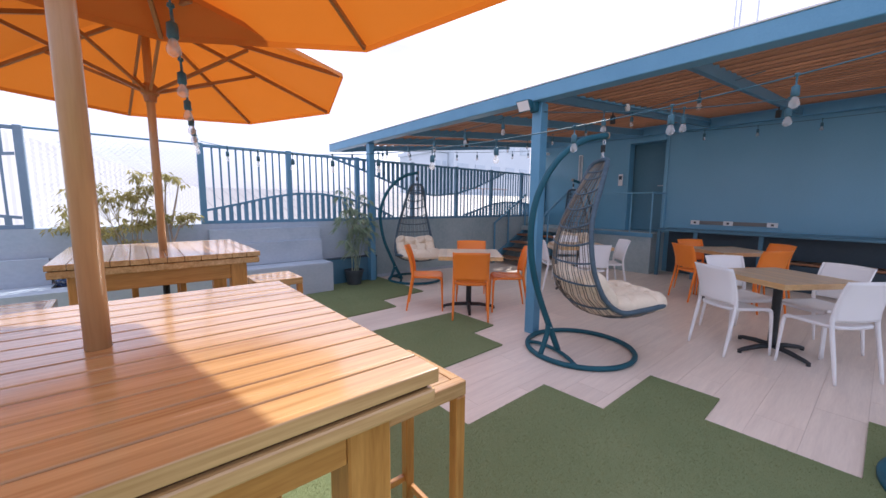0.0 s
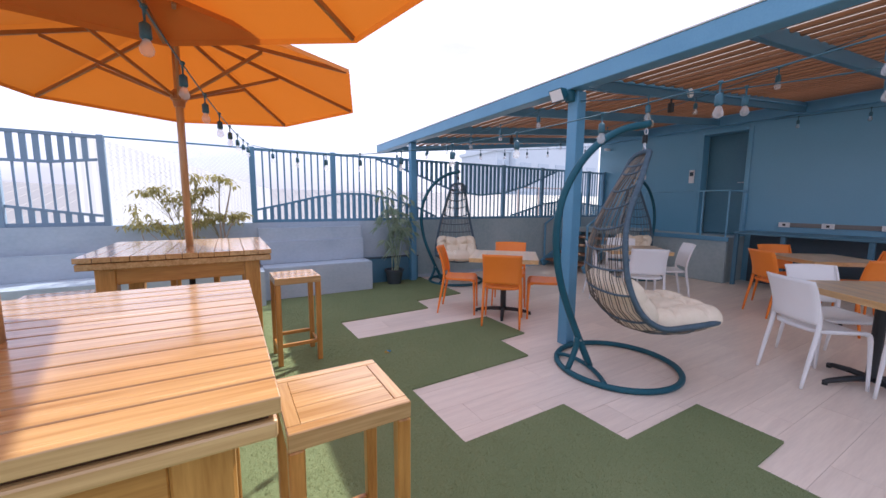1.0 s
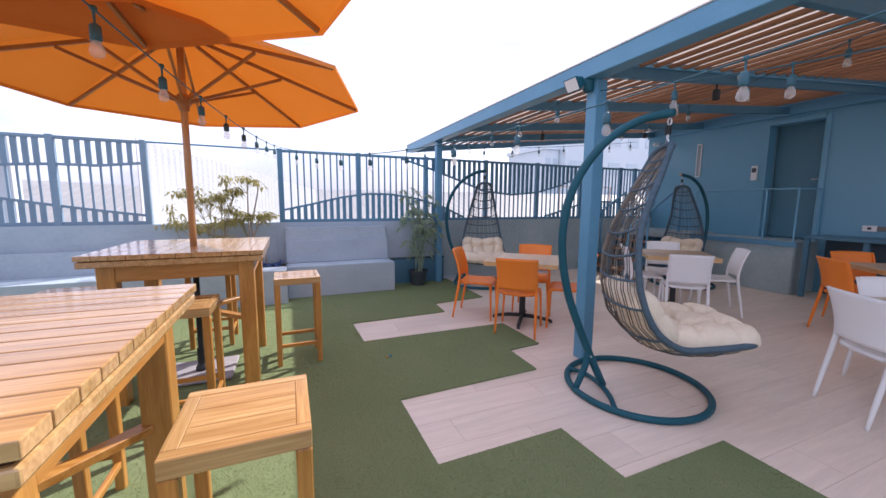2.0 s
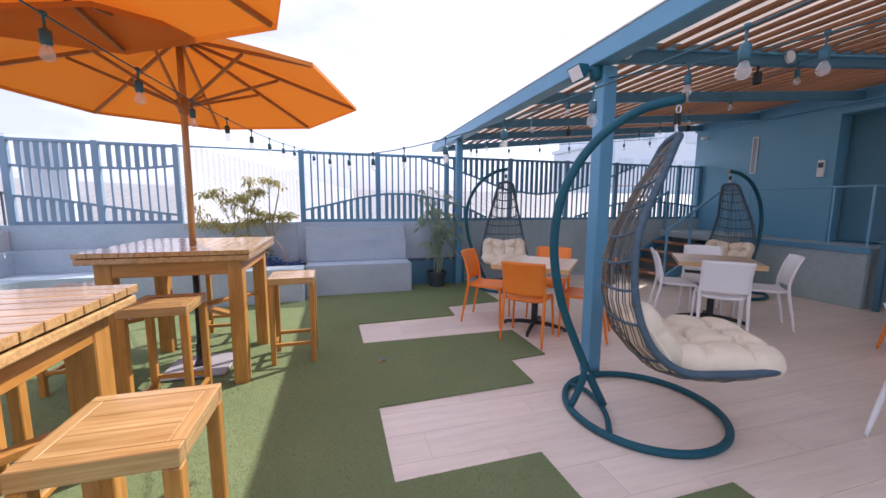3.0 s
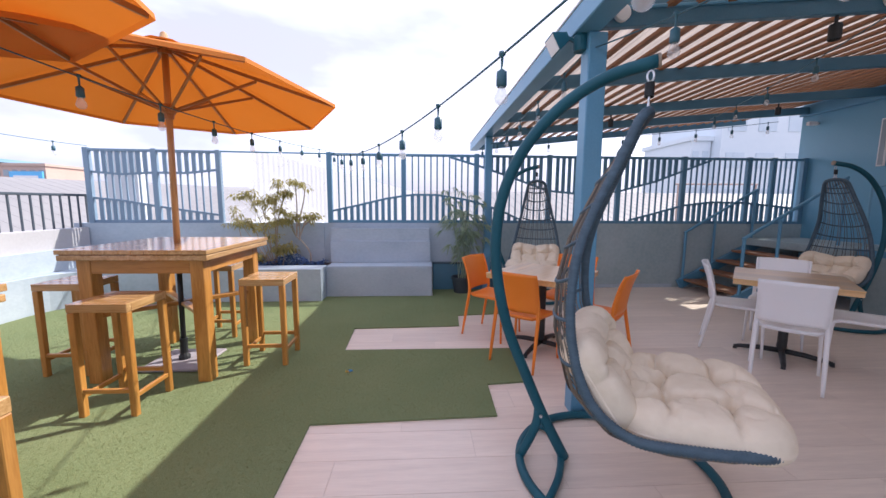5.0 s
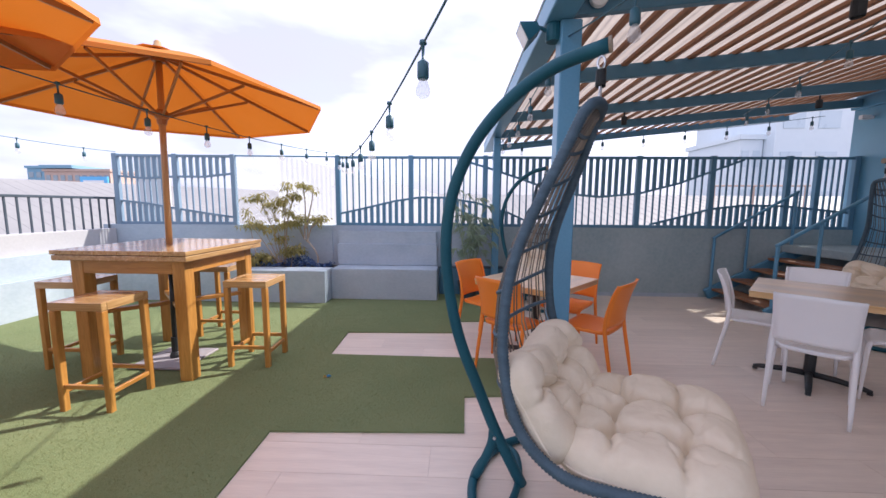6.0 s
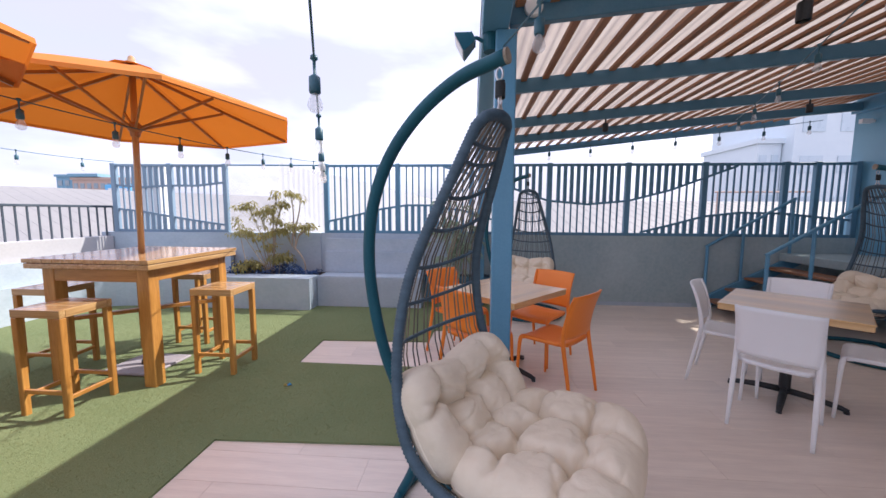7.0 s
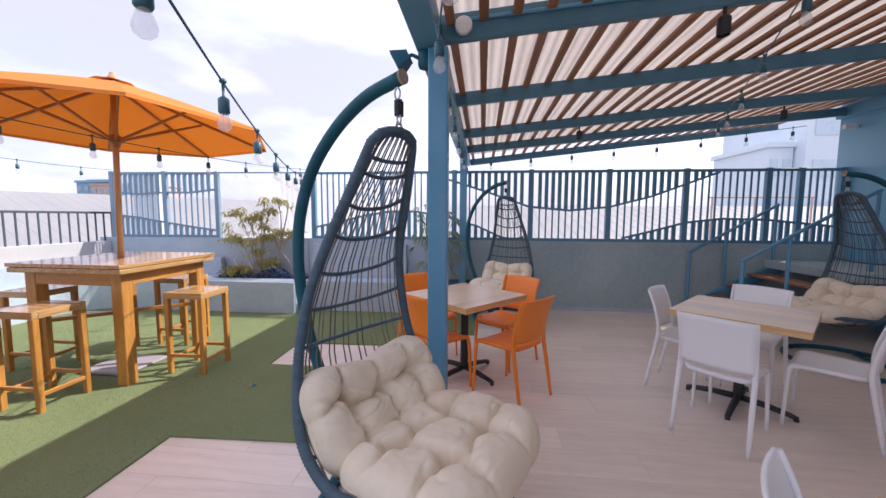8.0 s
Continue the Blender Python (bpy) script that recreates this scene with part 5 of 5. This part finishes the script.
flowers = bmesh.new()
for _ in range(1500):
    fx = rng.uniform(2.06, 3.48)
    fy = rng.uniform(6.08 + 0.03 * (fx - 2), 6.32)
    fz = 0.44 + rng.uniform(0, 0.19) * (0.6 + 0.4 * math.sin(fx * 9))
    leaf_into(flowers, Vector((fx, fy, fz)), Vector((rng.uniform(-1, 1), rng.uniform(-1, 1), rng.uniform(-0.2, 1))), rng.uniform(0.03, 0.06), rng.uniform(0.02, 0.035), 0.1)
tagged(part("ground_cover", flowers, M_FLOWER), "low dark blue ground cover in the planter", "ground cover", kind="stuff")

def paper_scrap(m, label):
    """A crumpled sweet wrapper: a twisted blue half and a yellow half."""
    th = thing("paper_scrap", m, label, "litter")
    for name, mat, off, tilt in (("blue_half", M_SIGN, (0.014, 0.0, 0.0), 14), ("yellow_half", M_WRAPPER, (-0.014, 0.003, 0.0), -10)):
        bm = bmesh.new()
        grid = [[bm.verts.new((off[0] + 0.007 * (i - 2), off[1] + 0.008 * (k - 2), 0.013 + 0.006 * math.sin(2.1 * i + 1.7 * k + off[0] * 90) - 0.0012 * (i - 2) ** 2)) for k in range(5)] for i in range(5)]
        for i in range(4):
            for k in range(4):
                bm.faces.new((grid[i][k], grid[i + 1][k], grid[i + 1][k + 1], grid[i][k + 1]))
        bmesh.ops.solidify(bm, geom=bm.faces[:], thickness=0.0012)
        bmesh.ops.rotate(bm, verts=bm.verts[:], cent=(off[0], off[1], 0.012), matrix=Matrix.Rotation(radians(tilt), 3, 'Z'))
        part(name, bm, mat, th)
    return th

paper_scrap(pose(4.367, 3.458, 0.012, 0, 0, 35), "small crumpled blue and yellow wrapper lying on the turf")

# ---- neighbouring roofs and distance ----
def ribbed_roof(name, x0, x1, y0, z0, y1, z1, pitch, label, m=None):
    """A white sheet-metal roof plane with standing ribs, as one sheet."""
    bm = bmesh.new()
    n = int((x1 - x0) / pitch)
    a = b = None
    for i in range(n):
        xs = x0 + i * pitch
        for dx, dz in ((0.0, 0.0), (0.9, 0.0), (0.925, 0.014), (0.975, 0.014)):
            x = xs + dx * pitch
            va, vb = bm.verts.new((x, y0, z0 + dz)), bm.verts.new((x, y1, z1 + dz))
            if a:
                bm.faces.new((a, va, vb, b))
            a, b = va, vb
    ob = part(name, bm, M_ROOF)
    if m is not None:
        ob.matrix_basis = m
    return tagged(ob, label, "roof", kind="structure")

ribbed_roof("neighbour_roof", -8, 60, 8.6, -1.2, 26, 2.2, 0.62, "bright white ribbed metal roof beyond the fence")
ribbed_roof("neighbour_roof", -60, 60, 0, -1.2, 30, 3.5, 0.9, "bright white ribbed metal roof beyond the railing", pose(-6, 20, 0, 0, 0, 62))
screen = bmesh.new()
pv = None
for i in range(90):
    x = 0.6 + i * 0.045
    y = 10.5 + i * 0.06 + (0.010 if i % 2 else 0.0)
    top = 2.75 - i * 0.010
    cur = (screen.verts.new((x, y, 0.0)), screen.verts.new((x, y, top)), screen.verts.new((x - 0.03, y + 0.06, 0.0)), screen.verts.new((x - 0.03, y + 0.06, top)))
    if pv:
        screen.faces.new((pv[0], cur[0], cur[1], pv[1])); screen.faces.new((pv[2], pv[3], cur[3], cur[2])); screen.faces.new((pv[1], cur[1], cur[3], pv[3]))
    pv = cur
tagged(part("corrugated_screen", screen, M_FARWALL), "pale corrugated metal screen on the neighbouring roof", "screen", kind="structure")

def far_block(name, lo, hi, mat, label, floors=0, cols=0, glass=None):
    th = thing(name, pose(lo[0], lo[1], lo[2]), label, "building", kind="structure")
    sx, sy, sz = (hi[k] - lo[k] for k in range(3))
    part("wall", solid((0, 0, 0), (sx, sy, sz)), mat, th)
    part("roof", solid((-0.2, -0.2, sz + 0.01), (sx + 0.2, sy + 0.2, sz + 0.4)), mat, th)
    for f in range(floors):
        for c in range(cols):
            z0 = sz * (f + 0.3) / floors
            x0 = sx * (c + 0.2) / cols
            part("window", solid((x0, -0.06, z0), (x0 + sx * 0.6 / cols, -0.01, z0 + sz * 0.42 / floors)), glass or M_FARGLASS, th)
    return th

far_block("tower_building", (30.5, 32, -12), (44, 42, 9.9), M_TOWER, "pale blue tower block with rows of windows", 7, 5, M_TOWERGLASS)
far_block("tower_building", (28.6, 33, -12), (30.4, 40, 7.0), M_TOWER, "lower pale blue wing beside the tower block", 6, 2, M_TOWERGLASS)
far_block("office_building", (-65.6, 60, -12), (-61.6, 66, 7.1), M_FARBLUE, "blue glass stair tower of an office block beyond the roofs", 9, 3)
office = far_block("office_building", (-61.5, 59, -12), (-50.5, 66, 6.5), M_FARRED, "pale orange office block beyond the neighbouring roofs", 9, 9)
part("roof_slab", solid((-0.3, -0.5, 19.0), (5.2, 6.8, 19.5)), M_FARBLUE, office, "overhanging blue-grey roof slab")
sign = part("sign_board", solid((6.2, -0.35, 15.9), (10.8, -0.1, 17.7)), M_SIGN, office, "bright blue advertising board")
part("sign_bar", solid((6.8, -0.42, 16.6), (10.2, -0.36, 17.1)), M_FROST, sign, "white lettering bar")

frame_rail = thing("roof_frame", pose(0, 10.0, 0), "thin red-brown steel frame on the neighbouring roof", "steel frame")
part("rail", rod((11.55, 0, 1.93), (13.85, 0, 1.94), 0.02, 6), M_FARRED, frame_rail)
for fx in (11.62, 12.55, 13.75):
    part("post", rod((fx, 0, -1.0), (fx, 0, 1.93), 0.022, 6), M_FARRED, frame_rail)

# ---- turf and floor tiles ----
TURF = [(6.32, -4.9), (6.32, 0.41), (5.52, 0.41), (5.51, 1.10), (5.905, 1.11), (5.905, 1.58), (5.115, 1.575), (5.095, 2.035), (4.272, 2.02),
        (4.266, 2.736), (5.465, 2.785), (5.475, 3.215), (5.84, 3.25), (5.83, 3.915), (4.235, 3.93), (4.215, 4.55), (5.385, 4.60), (5.41, 5.0), (6.2, 5.08), (6.21, 6.515),
        (5.12, 6.5), (5.12, 5.975), (3.54, 5.975), (3.54, 5.715)] + arc + [(0.225, 2.59), (0.065, 2.59), (0.065, -4.9)]
tagged(part("turf_carpet", prism(TURF, 0.0005, 0.014), M_TURF), "green artificial turf with a stepped zigzag edge", "turf", kind="structure")

def inside(px, py, poly):
    c = False
    j = len(poly) - 1
    for i in range(len(poly)):
        (xi, yi), (xj, yj) = poly[i], poly[j]
        if (yi > py) != (yj > py) and px < (xj - xi) * (py - yi) / (yj - yi) + xi:
            c = not c
        j = i
    return c

nr = np.random.default_rng(3)
N_BLADES = 400000
bx, by = nr.uniform(0.1, 6.3, N_BLADES), nr.uniform(0.2, 6.4, N_BLADES)
keep = np.zeros(N_BLADES, bool)
px_, py_ = np.array([p[0] for p in TURF]), np.array([p[1] for p in TURF])
j = len(TURF) - 1
for i in range(len(TURF)):
    cond = ((py_[i] > by) != (py_[j] > by))
    with np.errstate(divide='ignore', invalid='ignore'):
        xc = (px_[j] - px_[i]) * (by - py_[i]) / (py_[j] - py_[i] if py_[j] != py_[i] else 1e-9) + px_[i]
    keep ^= cond & (bx < xc)
    j = i
bx, by = bx[keep], by[keep]
n = len(bx)
ang, lean, hgt, wid = nr.uniform(0, 2 * math.pi, n), nr.uniform(0.004, 0.015, n), nr.uniform(0.004, 0.0095, n), nr.uniform(0.001, 0.002, n)
la = nr.uniform(0, 2 * math.pi, n)
co = np.zeros((n, 3, 3))
co[:, 0] = np.stack([bx - np.cos(ang) * wid, by - np.sin(ang) * wid, np.full(n, 0.0135)], 1)
co[:, 1] = np.stack([bx + np.cos(ang) * wid, by + np.sin(ang) * wid, np.full(n, 0.0135)], 1)
co[:, 2] = np.stack([bx + np.cos(la) * lean, by + np.sin(la) * lean, 0.0135 + hgt], 1)
tm = bpy.data.meshes.new("turf_blades")
tm.from_pydata(co.reshape(-1, 3).tolist(), [], np.arange(3 * n).reshape(-1, 3).tolist())
tm.materials.append(M_BLADE)
tagged(put("turf_blades", tm), "short green plastic grass blades of the turf", "turf", kind="stuff")

TW, TL = 0.249, 1.2
tile_me = finish(solid((0.0008, 0.0008, -0.0028), (TL - 0.0008, TW - 0.0008, 0.0), 0.0006), "floor_tile", M_TILE)
row = 0
y = -0.335
while y < 6.5:
    x = 4.0 - (row * 0.43) % 1.2
    while x < WALL_X:
        if not all(inside(x + qx, y + qy, TURF) for qx in (0.05, 0.6, 1.15) for qy in (0.02, 0.23)):
            if x + TL <= WALL_X and y + TW < 6.515:
                put("floor_tile", tile_me, floor, pose(x, y, 0))
            else:
                put("floor_tile", finish(solid((0.0008, 0.0008, -0.0028), (min(TL, WALL_X - x) - 0.0008, min(TW, 6.515 - y) - 0.0008, 0.0), 0.0006), "floor_tile", M_TILE), floor, pose(x, y, 0))
        x += TL
    y += TW
    row += 1
rest = bmesh.new()
add_box(rest, (0.0, -5.0, -0.0029), (WALL_X, -0.337, 0.0))
tagged(part("floor_tiles_rest", rest, M_TILE, floor), kind="stuff")
